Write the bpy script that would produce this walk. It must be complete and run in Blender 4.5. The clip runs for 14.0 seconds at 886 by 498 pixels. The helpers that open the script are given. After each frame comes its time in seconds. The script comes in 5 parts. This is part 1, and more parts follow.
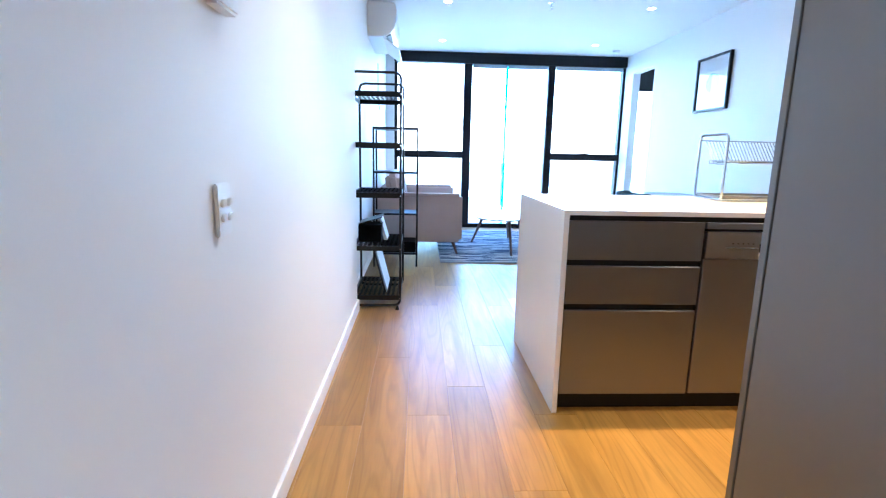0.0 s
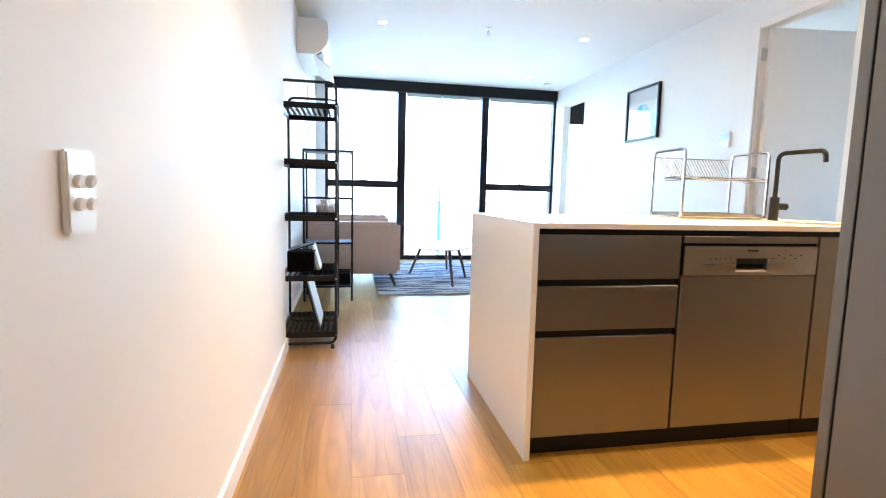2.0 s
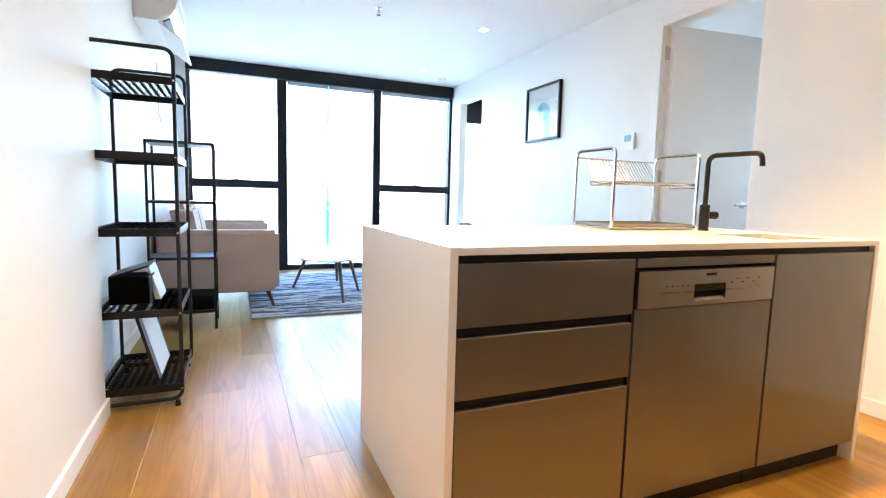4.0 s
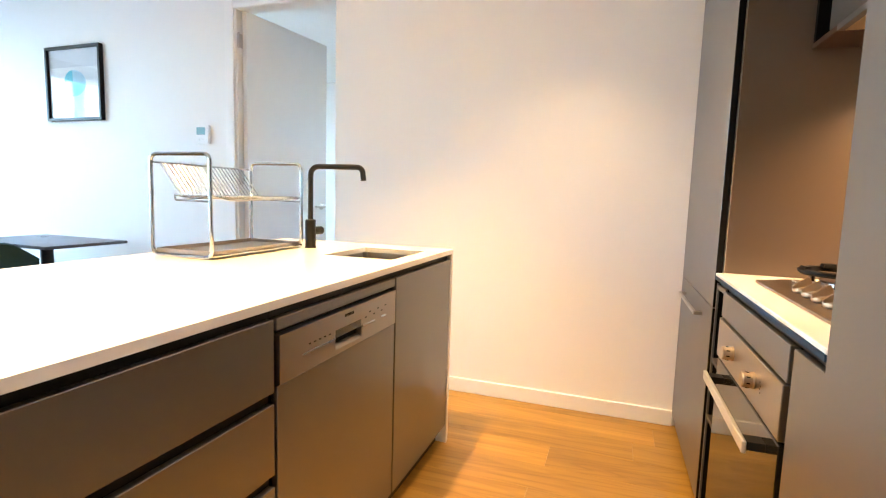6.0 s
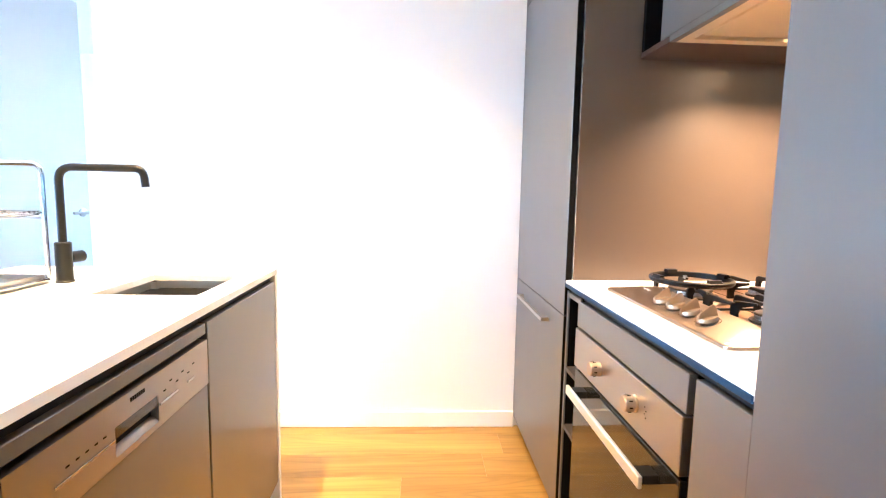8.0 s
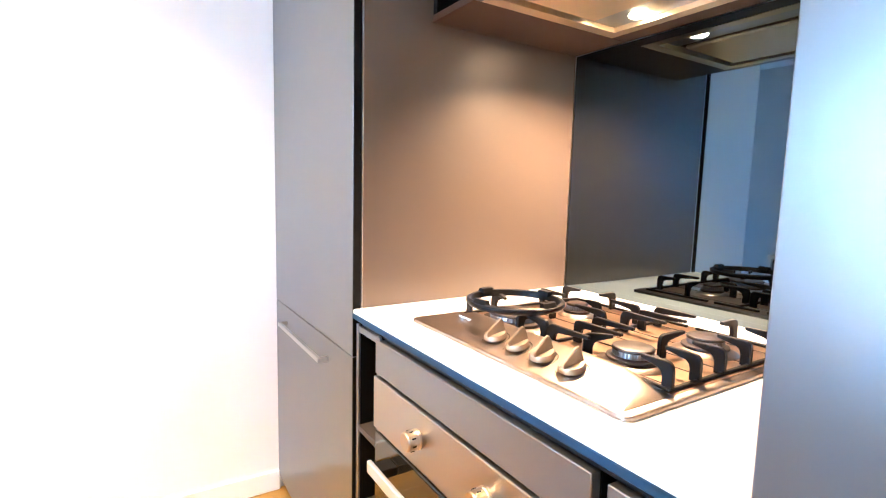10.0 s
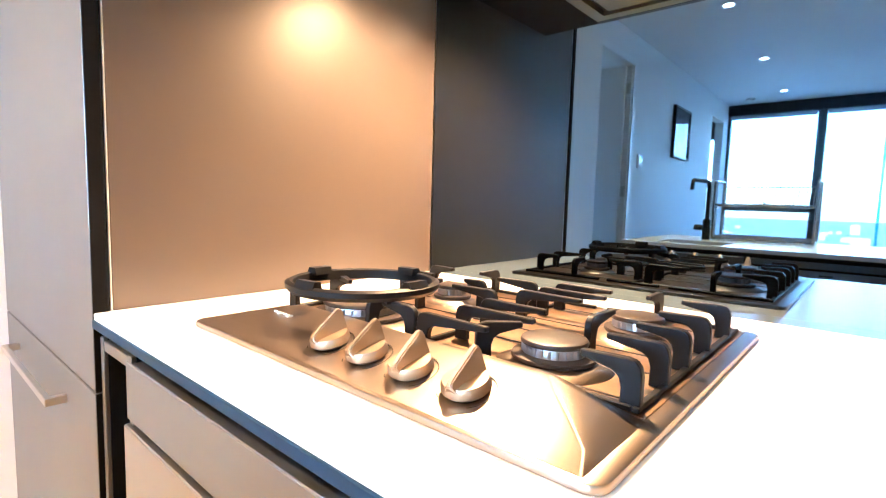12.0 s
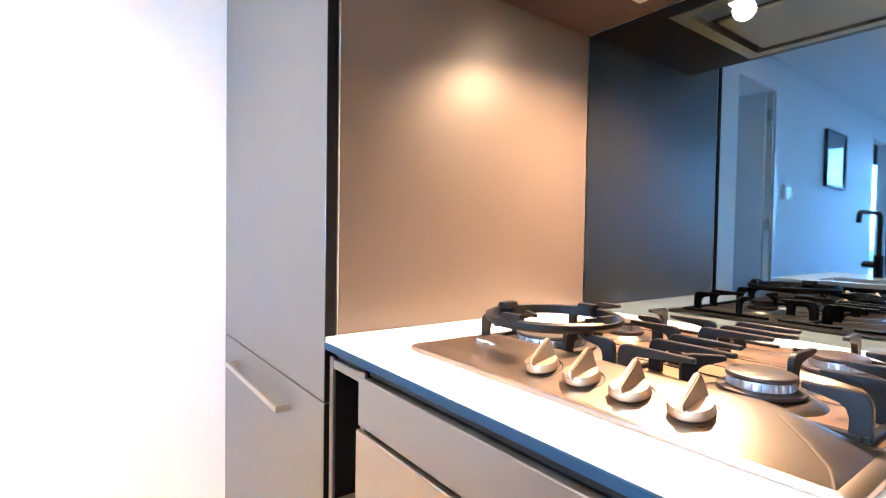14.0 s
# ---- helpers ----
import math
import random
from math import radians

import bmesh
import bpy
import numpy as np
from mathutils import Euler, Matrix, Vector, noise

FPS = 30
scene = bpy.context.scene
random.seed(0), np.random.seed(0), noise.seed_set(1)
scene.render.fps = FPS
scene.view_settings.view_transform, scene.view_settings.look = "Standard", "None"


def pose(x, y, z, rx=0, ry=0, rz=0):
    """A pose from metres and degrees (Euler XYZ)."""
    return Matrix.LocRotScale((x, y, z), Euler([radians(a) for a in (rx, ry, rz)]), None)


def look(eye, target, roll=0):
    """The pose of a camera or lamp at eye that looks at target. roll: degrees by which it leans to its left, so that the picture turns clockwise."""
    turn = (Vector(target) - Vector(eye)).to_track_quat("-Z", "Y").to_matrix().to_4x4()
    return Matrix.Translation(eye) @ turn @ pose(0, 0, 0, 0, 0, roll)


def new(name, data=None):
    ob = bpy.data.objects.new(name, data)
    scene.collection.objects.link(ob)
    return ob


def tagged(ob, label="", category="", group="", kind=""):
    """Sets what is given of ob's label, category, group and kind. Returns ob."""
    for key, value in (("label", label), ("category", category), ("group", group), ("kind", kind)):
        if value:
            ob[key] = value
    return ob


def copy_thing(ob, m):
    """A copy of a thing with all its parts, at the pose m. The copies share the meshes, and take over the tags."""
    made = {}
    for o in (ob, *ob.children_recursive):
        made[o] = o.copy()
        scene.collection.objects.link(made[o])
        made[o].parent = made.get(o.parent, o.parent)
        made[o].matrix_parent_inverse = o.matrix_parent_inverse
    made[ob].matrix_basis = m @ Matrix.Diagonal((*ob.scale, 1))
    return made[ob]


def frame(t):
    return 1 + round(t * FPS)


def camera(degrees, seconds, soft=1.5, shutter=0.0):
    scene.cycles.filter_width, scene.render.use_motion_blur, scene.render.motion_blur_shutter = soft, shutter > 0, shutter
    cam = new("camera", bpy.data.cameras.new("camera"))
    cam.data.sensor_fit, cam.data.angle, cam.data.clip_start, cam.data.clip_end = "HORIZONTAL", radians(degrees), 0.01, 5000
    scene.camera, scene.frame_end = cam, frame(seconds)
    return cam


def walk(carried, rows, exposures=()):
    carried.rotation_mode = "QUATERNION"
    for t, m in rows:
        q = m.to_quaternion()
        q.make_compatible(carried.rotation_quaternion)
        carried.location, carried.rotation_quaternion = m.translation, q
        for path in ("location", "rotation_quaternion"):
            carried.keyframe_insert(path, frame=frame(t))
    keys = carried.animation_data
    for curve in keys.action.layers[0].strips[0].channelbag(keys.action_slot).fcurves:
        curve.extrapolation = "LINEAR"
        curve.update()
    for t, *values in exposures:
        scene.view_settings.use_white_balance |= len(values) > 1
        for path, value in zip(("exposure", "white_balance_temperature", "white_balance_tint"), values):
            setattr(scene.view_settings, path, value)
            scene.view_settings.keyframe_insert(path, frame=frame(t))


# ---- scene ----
cam = camera(83.6, 14.0, soft=1.2)
PATH = [
    (0, (0.144, 0.119, 1.111), (0.24, 2.081, 0.739), 1.2),
    (0.5, (0.123, 0.153, 1.112), (0.414, 2.104, 0.781), 1.1),
    (1, (0.095, 0.23, 1.065), (0.461, 2.174, 0.769), 1.2),
    (1.5, (0.077, 0.332, 1.008), (0.45, 2.28, 0.754), 1.3),
    (2, (0.087, 0.438, 0.993), (0.461, 2.39, 0.774), 1.4),
    (2.2, (0.095, 0.48, 0.994), (0.471, 2.433, 0.781), 1.4),
    (4.3, (0.276, 1.068, 1.036), (1.262, 2.796, 0.827), 1.5),
    (4.5, (0.295, 1.1, 1.047), (1.44, 2.727, 0.836), 1.5),
    (5, (0.348, 1.24, 1.099), (1.8, 2.599, 0.887), 1.7),
    (5.5, (0.392, 1.362, 1.127), (2.105, 2.373, 0.913), 1.7),
    (6, (0.463, 1.427, 1.135), (2.339, 2.087, 0.923), 1.7),
    (6.5, (0.55, 1.527, 1.162), (2.503, 1.896, 0.946), 1.4),
    (7, (0.607, 1.581, 1.176), (2.587, 1.768, 0.97), 1.5),
    (7.2, (0.621, 1.602, 1.175), (2.605, 1.742, 0.967), 1.4),
    (9.3, (1.046, 1.556, 1.212), (2.928, 0.925, 0.984), 1.2),
    (9.5, (1.092, 1.554, 1.202), (2.94, 0.82, 0.98), 1.3),
    (10, (1.226, 1.545, 1.194), (2.92, 0.507, 0.971), 1.4),
    (10.5, (1.351, 1.458, 1.144), (2.849, 0.151, 0.926), 1.3),
    (11, (1.452, 1.356, 1.108), (2.835, -0.073, 0.896), 1.4),
    (11.5, (1.487, 1.304, 1.09), (2.827, -0.168, 0.898), 1.6),
    (12, (1.508, 1.291, 1.08), (2.839, -0.19, 0.891), 1.6),
    (12.5, (1.533, 1.312, 1.076), (2.86, -0.172, 0.892), 1.4),
    (13, (1.543, 1.364, 1.076), (2.876, -0.119, 0.922), 1.5),
    (13.5, (1.538, 1.429, 1.078), (2.994, 0.062, 0.966), 1.1),
    (14, (1.517, 1.448, 1.089), (3.147, 0.291, 1.035), 0.9),
]
EXPOSURES = [(0.0, 4.63, 4650, 10), (0.5, 4.68, 5300, 10), (1.0, 4.78, 5950, 10), (2.0, 4.81, 5850, 10), (4.5, 4.73, 5850, 10), (5.5, 4.40, 6150, 10), (6.0, 4.78, 5950, 10), (6.5, 5.15, 5300, 10), (7.2, 5.58, 4950, 10), (9.3, 5.68, 4550, 10), (10.5, 5.83, 4850, 10), (11.0, 5.80, 5150, 10), (12.0, 5.78, 4950, 10), (12.5, 5.80, 4550, 10), (13.5, 5.83, 4500, 10), (14.0, 5.80, 4550, 10)]
walk(cam, [(t, look(eye, target, roll)) for t, eye, target, roll in PATH], EXPOSURES)

# ---- world, sun, lamps ----
world = bpy.data.worlds.new("sky")
scene.world = world
world.use_nodes = True
_wn = world.node_tree.nodes
_sky = _wn.new("ShaderNodeTexSky")
_sky.sky_type = "NISHITA"
_sky.sun_disc = False
_sky.sun_elevation, _sky.sun_rotation = radians(50), radians(190)
_sky.air_density, _sky.dust_density, _sky.ozone_density = 1.0, 1.2, 1.0
_wn["Background"].inputs["Strength"].default_value = 0.15
world.node_tree.links.new(_sky.outputs["Color"], _wn["Background"].inputs["Color"])

sun = new("sun", bpy.data.lights.new("sun", "SUN"))
sun.data.energy, sun.data.angle, sun.data.color = 1.2, radians(12), (1.0, 0.95, 0.88)
sun.matrix_world = look((0, 0, 0), (0.11, 0.62, -0.77))

WARM = (1.0, 0.58, 0.17)
AMBER = (1.0, 0.53, 0.205)
NEUTRAL = (1.0, 0.86, 0.70)


def spot(name, x, y, z, watts, colour, cone=88, blend=0.7, radius=0.04):
    ob = new(name, bpy.data.lights.new(name, "SPOT"))
    ob.data.energy, ob.data.color, ob.data.spot_size, ob.data.spot_blend = watts, colour, radians(cone), blend
    ob.data.shadow_soft_size = radius
    ob.location = (x, y, z)
    return ob


CEIL = 2.60
for lx, ly, watts, colour in ((0.95, 2.38, 9.2, WARM), (2.0, 2.38, 12.5, WARM), (0.27, -0.55, 6.5, NEUTRAL), (0.27, 1.9, 3.0, NEUTRAL),
                              (0.40, 3.68, 0.8, NEUTRAL), (2.45, 3.68, 0.8, NEUTRAL), (0.40, 5.37, 0.8, NEUTRAL), (2.45, 5.36, 0.8, NEUTRAL),
                              (0.42, 7.06, 0.8, NEUTRAL), (2.47, 7.05, 0.8, NEUTRAL)):
    spot("downlight_lamp", lx, ly, CEIL - 0.03, watts, colour)
spot("downlight_lamp", 2.44, 1.66, CEIL - 0.03, 5.4, (1.0, 0.62, 0.30), cone=90, blend=0.9, radius=0.07)
spot("hood_lamp", 2.060, 0.486, 1.620, 4.4, AMBER, cone=146, blend=1.0, radius=0.024)


# ---- materials ----
def material(name, base, rough=0.5, metal=0.0, vary=0.12, big=3.0, fine=60.0, bump=0.05, bump_dist=0.002, spec=0.5, stretch=(1, 1, 1), rand=0.0, rough_vary=0.08):
    """A surface with two scales of variation, fine relief and uneven gloss."""
    m = bpy.data.materials.new(name)
    m.use_nodes = True
    n, l = m.node_tree.nodes, m.node_tree.links
    b = n["Principled BSDF"]
    co = n.new("ShaderNodeTexCoord")
    mp = n.new("ShaderNodeMapping")
    mp.inputs["Scale"].default_value = stretch
    l.new(co.outputs["Object"], mp.inputs["Vector"])
    n1, n2 = n.new("ShaderNodeTexNoise"), n.new("ShaderNodeTexNoise")
    n1.inputs["Scale"].default_value, n2.inputs["Scale"].default_value = big, fine
    n1.inputs["Detail"].default_value, n2.inputs["Detail"].default_value = 4, 3
    l.new(mp.outputs["Vector"], n1.inputs["Vector"])
    l.new(mp.outputs["Vector"], n2.inputs["Vector"])
    mean = n.new("ShaderNodeMath")
    mean.operation = "MULTIPLY_ADD"
    mean.inputs[1].default_value = 0.6
    l.new(n1.outputs["Fac"], mean.inputs[0])
    half = n.new("ShaderNodeMath")
    half.operation = "MULTIPLY"
    half.inputs[1].default_value = 0.4
    l.new(n2.outputs["Fac"], half.inputs[0])
    l.new(half.outputs[0], mean.inputs[2])
    mix = n.new("ShaderNodeMix")
    mix.data_type = "RGBA"
    lo = [max(0, c * (1 - vary)) for c in base]
    hi = [min(1, c * (1 + vary)) for c in base]
    mix.inputs["A"].default_value, mix.inputs["B"].default_value = (*lo, 1), (*hi, 1)
    l.new(mean.outputs[0], mix.inputs["Factor"])
    colour = mix.outputs["Result"]
    if rand:
        info = n.new("ShaderNodeObjectInfo")
        hsv = n.new("ShaderNodeHueSaturation")
        rng = n.new("ShaderNodeMapRange")
        rng.inputs["To Min"].default_value, rng.inputs["To Max"].default_value = 1 - rand, 1 + rand
        l.new(info.outputs["Random"], rng.inputs["Value"])
        l.new(rng.outputs[0], hsv.inputs["Value"])
        l.new(colour, hsv.inputs["Color"])
        colour = hsv.outputs["Color"]
    l.new(colour, b.inputs["Base Color"])
    rr = n.new("ShaderNodeMapRange")
    rr.inputs["To Min"].default_value, rr.inputs["To Max"].default_value = max(0.02, rough - rough_vary), min(1, rough + rough_vary)
    l.new(n1.outputs["Fac"], rr.inputs["Value"])
    l.new(rr.outputs[0], b.inputs["Roughness"])
    b.inputs["Metallic"].default_value = metal
    b.inputs["Specular IOR Level"].default_value = spec
    if bump:
        bp = n.new("ShaderNodeBump")
        bp.inputs["Strength"].default_value, bp.inputs["Distance"].default_value = bump, bump_dist
        l.new(n2.outputs["Fac"], bp.inputs["Height"])
        l.new(bp.outputs["Normal"], b.inputs["Normal"])
    return m


def emitter(name, colour, strength):
    m = bpy.data.materials.new(name)
    m.use_nodes = True
    b = m.node_tree.nodes["Principled BSDF"]
    b.inputs["Base Color"].default_value = (0.8, 0.8, 0.8, 1)
    b.inputs["Emission Color"].default_value = (*colour, 1)
    b.inputs["Emission Strength"].default_value = strength
    return m


def glass(name, tint=(0.96, 0.99, 1.0)):
    m = bpy.data.materials.new(name)
    m.use_nodes = True
    n, l = m.node_tree.nodes, m.node_tree.links
    n.remove(n["Principled BSDF"])
    tr, gl, mx, fr = n.new("ShaderNodeBsdfTransparent"), n.new("ShaderNodeBsdfGlossy"), n.new("ShaderNodeMixShader"), n.new("ShaderNodeLayerWeight")
    pw, ad = n.new("ShaderNodeMath"), n.new("ShaderNodeMath")
    pw.operation, ad.operation = "POWER", "MULTIPLY_ADD"
    pw.inputs[1].default_value, ad.inputs[1].default_value, ad.inputs[2].default_value = 4.0, 0.7, 0.03
    fr.inputs["Blend"].default_value = 0.5
    l.new(fr.outputs["Facing"], pw.inputs[0])
    l.new(pw.outputs[0], ad.inputs[0])
    tr.inputs["Color"].default_value = (*tint, 1)
    gl.inputs["Roughness"].default_value = 0.01
    l.new(ad.outputs[0], mx.inputs[0])
    l.new(tr.outputs[0], mx.inputs[1])
    l.new(gl.outputs[0], mx.inputs[2])
    l.new(mx.outputs[0], n["Material Output"].inputs["Surface"])
    return m


def oak(name):
    """Oiled oak board: grain drawn out along y, each board of its own tone."""
    m = bpy.data.materials.new(name)
    m.use_nodes = True
    n, l = m.node_tree.nodes, m.node_tree.links
    b = n["Principled BSDF"]
    co, info, mp = n.new("ShaderNodeTexCoord"), n.new("ShaderNodeObjectInfo"), n.new("ShaderNodeMapping")
    mp.inputs["Scale"].default_value = (9.0, 0.7, 9.0)
    off = n.new("ShaderNodeVectorMath")
    off.operation = "MULTIPLY_ADD"
    off.inputs[1].default_value = (37.0, 53.0, 11.0)
    l.new(info.outputs["Random"], off.inputs[0])
    l.new(co.outputs["Object"], off.inputs[2])
    l.new(off.outputs[0], mp.inputs["Vector"])
    g1, g2, kn = n.new("ShaderNodeTexNoise"), n.new("ShaderNodeTexNoise"), n.new("ShaderNodeTexNoise")
    g1.inputs["Scale"].default_value, g1.inputs["Detail"].default_value, g1.inputs["Distortion"].default_value = 1.3, 5, 1.2
    g2.inputs["Scale"].default_value, g2.inputs["Detail"].default_value = 14.0, 4
    kn.inputs["Scale"].default_value, kn.inputs["Detail"].default_value = 0.9, 2
    for t in (g1, g2, kn):
        l.new(mp.outputs[0], t.inputs["Vector"])
    ramp = n.new("ShaderNodeValToRGB")
    ramp.color_ramp.elements[0].position, ramp.color_ramp.elements[0].color = 0.3, (0.29, 0.152, 0.024, 1)
    ramp.color_ramp.elements[1].position, ramp.color_ramp.elements[1].color = 0.72, (0.46, 0.258, 0.044, 1)
    l.new(g1.outputs["Fac"], ramp.inputs["Fac"])
    mix = n.new("ShaderNodeMix")
    mix.data_type, mix.blend_type = "RGBA", "MULTIPLY"
    mix.inputs["Factor"].default_value = 0.22
    l.new(ramp.outputs[0], mix.inputs["A"])
    l.new(g2.outputs["Fac"], mix.inputs["B"])
    # growth rings: dark pore lines that follow the contours of the broad figure
    mul, wav, pore = n.new("ShaderNodeMath"), n.new("ShaderNodeMath"), n.new("ShaderNodeMapRange")
    mul.operation, wav.operation = "MULTIPLY", "SINE"
    mul.inputs[1].default_value = 120.0
    fig = n.new("ShaderNodeTexNoise")
    fig.inputs["Scale"].default_value, fig.inputs["Detail"].default_value, fig.inputs["Roughness"].default_value = 0.62, 2.0, 0.4
    l.new(mp.outputs[0], fig.inputs["Vector"])
    l.new(fig.outputs["Fac"], mul.inputs[0])
    l.new(mul.outputs[0], wav.inputs[0])
    l.new(wav.outputs[0], pore.inputs["Value"])
    pore.inputs["From Min"].default_value, pore.inputs["From Max"].default_value = 0.35, 1.0
    pore.inputs["To Min"].default_value, pore.inputs["To Max"].default_value = 1.0, 0.74
    ring = n.new("ShaderNodeMix")
    ring.data_type, ring.blend_type = "RGBA", "MULTIPLY"
    ring.inputs["Factor"].default_value = 0.55
    l.new(mix.outputs["Result"], ring.inputs["A"])
    l.new(pore.outputs[0], ring.inputs["B"])
    mix = ring
    hsv, rng = n.new("ShaderNodeHueSaturation"), n.new("ShaderNodeMapRange")
    rng.inputs["To Min"].default_value, rng.inputs["To Max"].default_value = 0.86, 1.32
    l.new(info.outputs["Random"], rng.inputs["Value"])
    l.new(rng.outputs[0], hsv.inputs["Value"])
    l.new(mix.outputs["Result"], hsv.inputs["Color"])
    l.new(hsv.outputs[0], b.inputs["Base Color"])
    rr = n.new("ShaderNodeMapRange")
    rr.inputs["To Min"].default_value, rr.inputs["To Max"].default_value = 0.27, 0.42
    l.new(g2.outputs["Fac"], rr.inputs["Value"])
    l.new(rr.outputs[0], b.inputs["Roughness"])
    bp = n.new("ShaderNodeBump")
    bp.inputs["Strength"].default_value, bp.inputs["Distance"].default_value = 0.12, 0.002
    l.new(pore.outputs[0], bp.inputs["Height"])
    l.new(bp.outputs[0], b.inputs["Normal"])
    return m


M_WALL = material("wall_paint", (0.80, 0.79, 0.77), 0.62, vary=0.02, fine=220, bump=0.06, bump_dist=0.0006)
M_CEIL = material("ceiling_paint", (0.82, 0.82, 0.81), 0.75, vary=0.02, fine=200, bump=0.04, bump_dist=0.0006)
M_TRIM = material("gloss_trim_paint", (0.82, 0.81, 0.79), 0.38, vary=0.02, fine=120, bump=0.03, bump_dist=0.0005)
M_DOOR = material("door_paint", (0.84, 0.84, 0.84), 0.45, vary=0.02, fine=150, bump=0.04, bump_dist=0.0005)
M_STONE = material("white_engineered_stone", (0.84, 0.83, 0.81), 0.2, vary=0.03, big=2.0, fine=400, bump=0.0, rough_vary=0.04)
M_LAM = material("grey_laminate", (0.066, 0.061, 0.057), 0.33, spec=1.0, vary=0.08, big=5, fine=500, bump=0.06, bump_dist=0.0003, rough_vary=0.02)
M_LAM.node_tree.nodes["Principled BSDF"].inputs["IOR"].default_value = 1.72   # lacquered face
M_PANEL = material("dark_metallic_laminate", (0.112, 0.084, 0.064), 0.36, spec=1.0, metal=0.25, vary=0.06, big=4, fine=600, bump=0.03, bump_dist=0.0003, rough_vary=0.04)
# brown board of the rack, darkened to carry the shade inside it
M_SHELF = material("shaded_brown_board", (0.040, 0.030, 0.025), 0.45, vary=0.08, bump=0.0)
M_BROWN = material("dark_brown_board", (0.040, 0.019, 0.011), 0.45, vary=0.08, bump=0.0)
# brushed steel, tinted gold to carry the hood lamp's amber light
M_LAMPLIT = material("lamplit_brushed_metal", (0.80, 0.66, 0.44), 0.42, metal=1.0, vary=0.03, bump=0.0)
# near-black for carcasses, small marks and the painted shade of gaps and recesses
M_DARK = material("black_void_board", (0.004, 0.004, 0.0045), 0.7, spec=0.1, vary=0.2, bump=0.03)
M_RAIL = material("black_aluminium_rail", (0.007, 0.007, 0.008), 0.45, spec=0.25, vary=0.1, bump=0.0)
M_FRAME = material("black_window_frame", (0.008, 0.009, 0.013), 0.45, spec=0.25, vary=0.15, fine=300, bump=0.03, bump_dist=0.0004)
# blue window-side shade of the white slab edge, put into a colour
M_EDGESHADE = material("slab_edge_shade", (0.012, 0.036, 0.072), 0.6, spec=0.2, vary=0.04, bump=0.0)
M_STEEL = material("brushed_steel", (0.56, 0.54, 0.51), 0.30, metal=1.0, vary=0.03, big=3, fine=160, bump=0.02, bump_dist=0.0002, stretch=(1, 6, 6), rough_vary=0.02)
M_FASCIA = material("brushed_steel_fascia", (0.38, 0.345, 0.31), 0.34, metal=1.0, vary=0.04, big=3, fine=160, bump=0.02, bump_dist=0.0002, stretch=(1, 6, 6), rough_vary=0.02)
M_HOB = material("hob_steel", (0.34, 0.285, 0.235), 0.32, metal=1.0, vary=0.015, big=2, fine=60, bump=0.0, stretch=(1, 6, 6), rough_vary=0.0)
# hob steel browned to carry the amber light and the hood's reflection
M_WELL = material("amber_lit_hob_steel", (0.40, 0.27, 0.17), 0.36, metal=1.0, vary=0.3, big=14, fine=120, bump=0.0, rough_vary=0.1)
M_SATIN = material("satin_aluminium", (0.78, 0.77, 0.75), 0.48, metal=1.0, vary=0.03, fine=200, bump=0.0)
M_CHROME = material("polished_chrome", (0.52, 0.52, 0.53), 0.14, metal=1.0, vary=0.05, bump=0.0, rough_vary=0.04)
M_KNOB = material("satin_knob_metal", (0.46, 0.365, 0.26), 0.42, metal=1.0, vary=0.03, fine=120, bump=0.0, rough_vary=0.03)
M_IRON = material("cast_iron_enamel", (0.006, 0.006, 0.007), 0.46, vary=0.3, big=20, fine=300, spec=0.22, bump=0.2, bump_dist=0.0006)
M_BURNER = material("burner_aluminium", (0.42, 0.42, 0.43), 0.35, metal=1.0, vary=0.15, bump=0.06)
M_CAP = material("burner_cap_enamel", (0.026, 0.017, 0.013), 0.42, vary=0.2, bump=0.05)
M_BLACK = material("matt_black_metal", (0.009, 0.009, 0.010), 0.4, spec=0.3, vary=0.2, fine=300, bump=0.04, bump_dist=0.0004)
M_OVENGLASS = material("black_oven_glass", (0.012, 0.011, 0.010), 0.06, vary=0.1, bump=0.0, rough_vary=0.02, spec=0.7)
M_PLASTIC = material("white_plastic", (0.80, 0.80, 0.79), 0.35, vary=0.02, bump=0.0)
M_GREYPL = material("grey_plastic", (0.35, 0.36, 0.38), 0.4, vary=0.05, bump=0.02)
M_LCD = material("lcd_screen", (0.16, 0.30, 0.34), 0.15, vary=0.15, bump=0.0)
M_FABRIC = material("beige_woven_upholstery", (0.56, 0.44, 0.38), 0.9, vary=0.14, big=6, fine=420, bump=0.5, bump_dist=0.0012, spec=0.2)
M_CUSHION = material("taupe_cushion_fabric", (0.40, 0.30, 0.25), 0.9, vary=0.18, big=8, fine=380, bump=0.5, bump_dist=0.0012, spec=0.2)
M_WALNUT = material("dark_walnut", (0.085, 0.045, 0.028), 0.4, vary=0.3, big=5, fine=50, bump=0.1, stretch=(8, 8, 1))
M_TABLETOP = material("pale_gloss_tabletop", (0.74, 0.73, 0.71), 0.2, vary=0.03, bump=0.0)
M_DTABLE = material("dark_table_laminate", (0.06, 0.055, 0.055), 0.3, vary=0.1, bump=0.02)
M_VELVET = material("dark_green_upholstery", (0.020, 0.050, 0.052), 0.75, vary=0.2, big=8, fine=300, bump=0.3, bump_dist=0.001, spec=0.3)
M_RUG = material("blue_grey_woven_wool", (0.34, 0.37, 0.42), 0.95, vary=0.95, big=9, fine=55, bump=0.9, bump_dist=0.006, spec=0.1, stretch=(0.55, 5.0, 1))
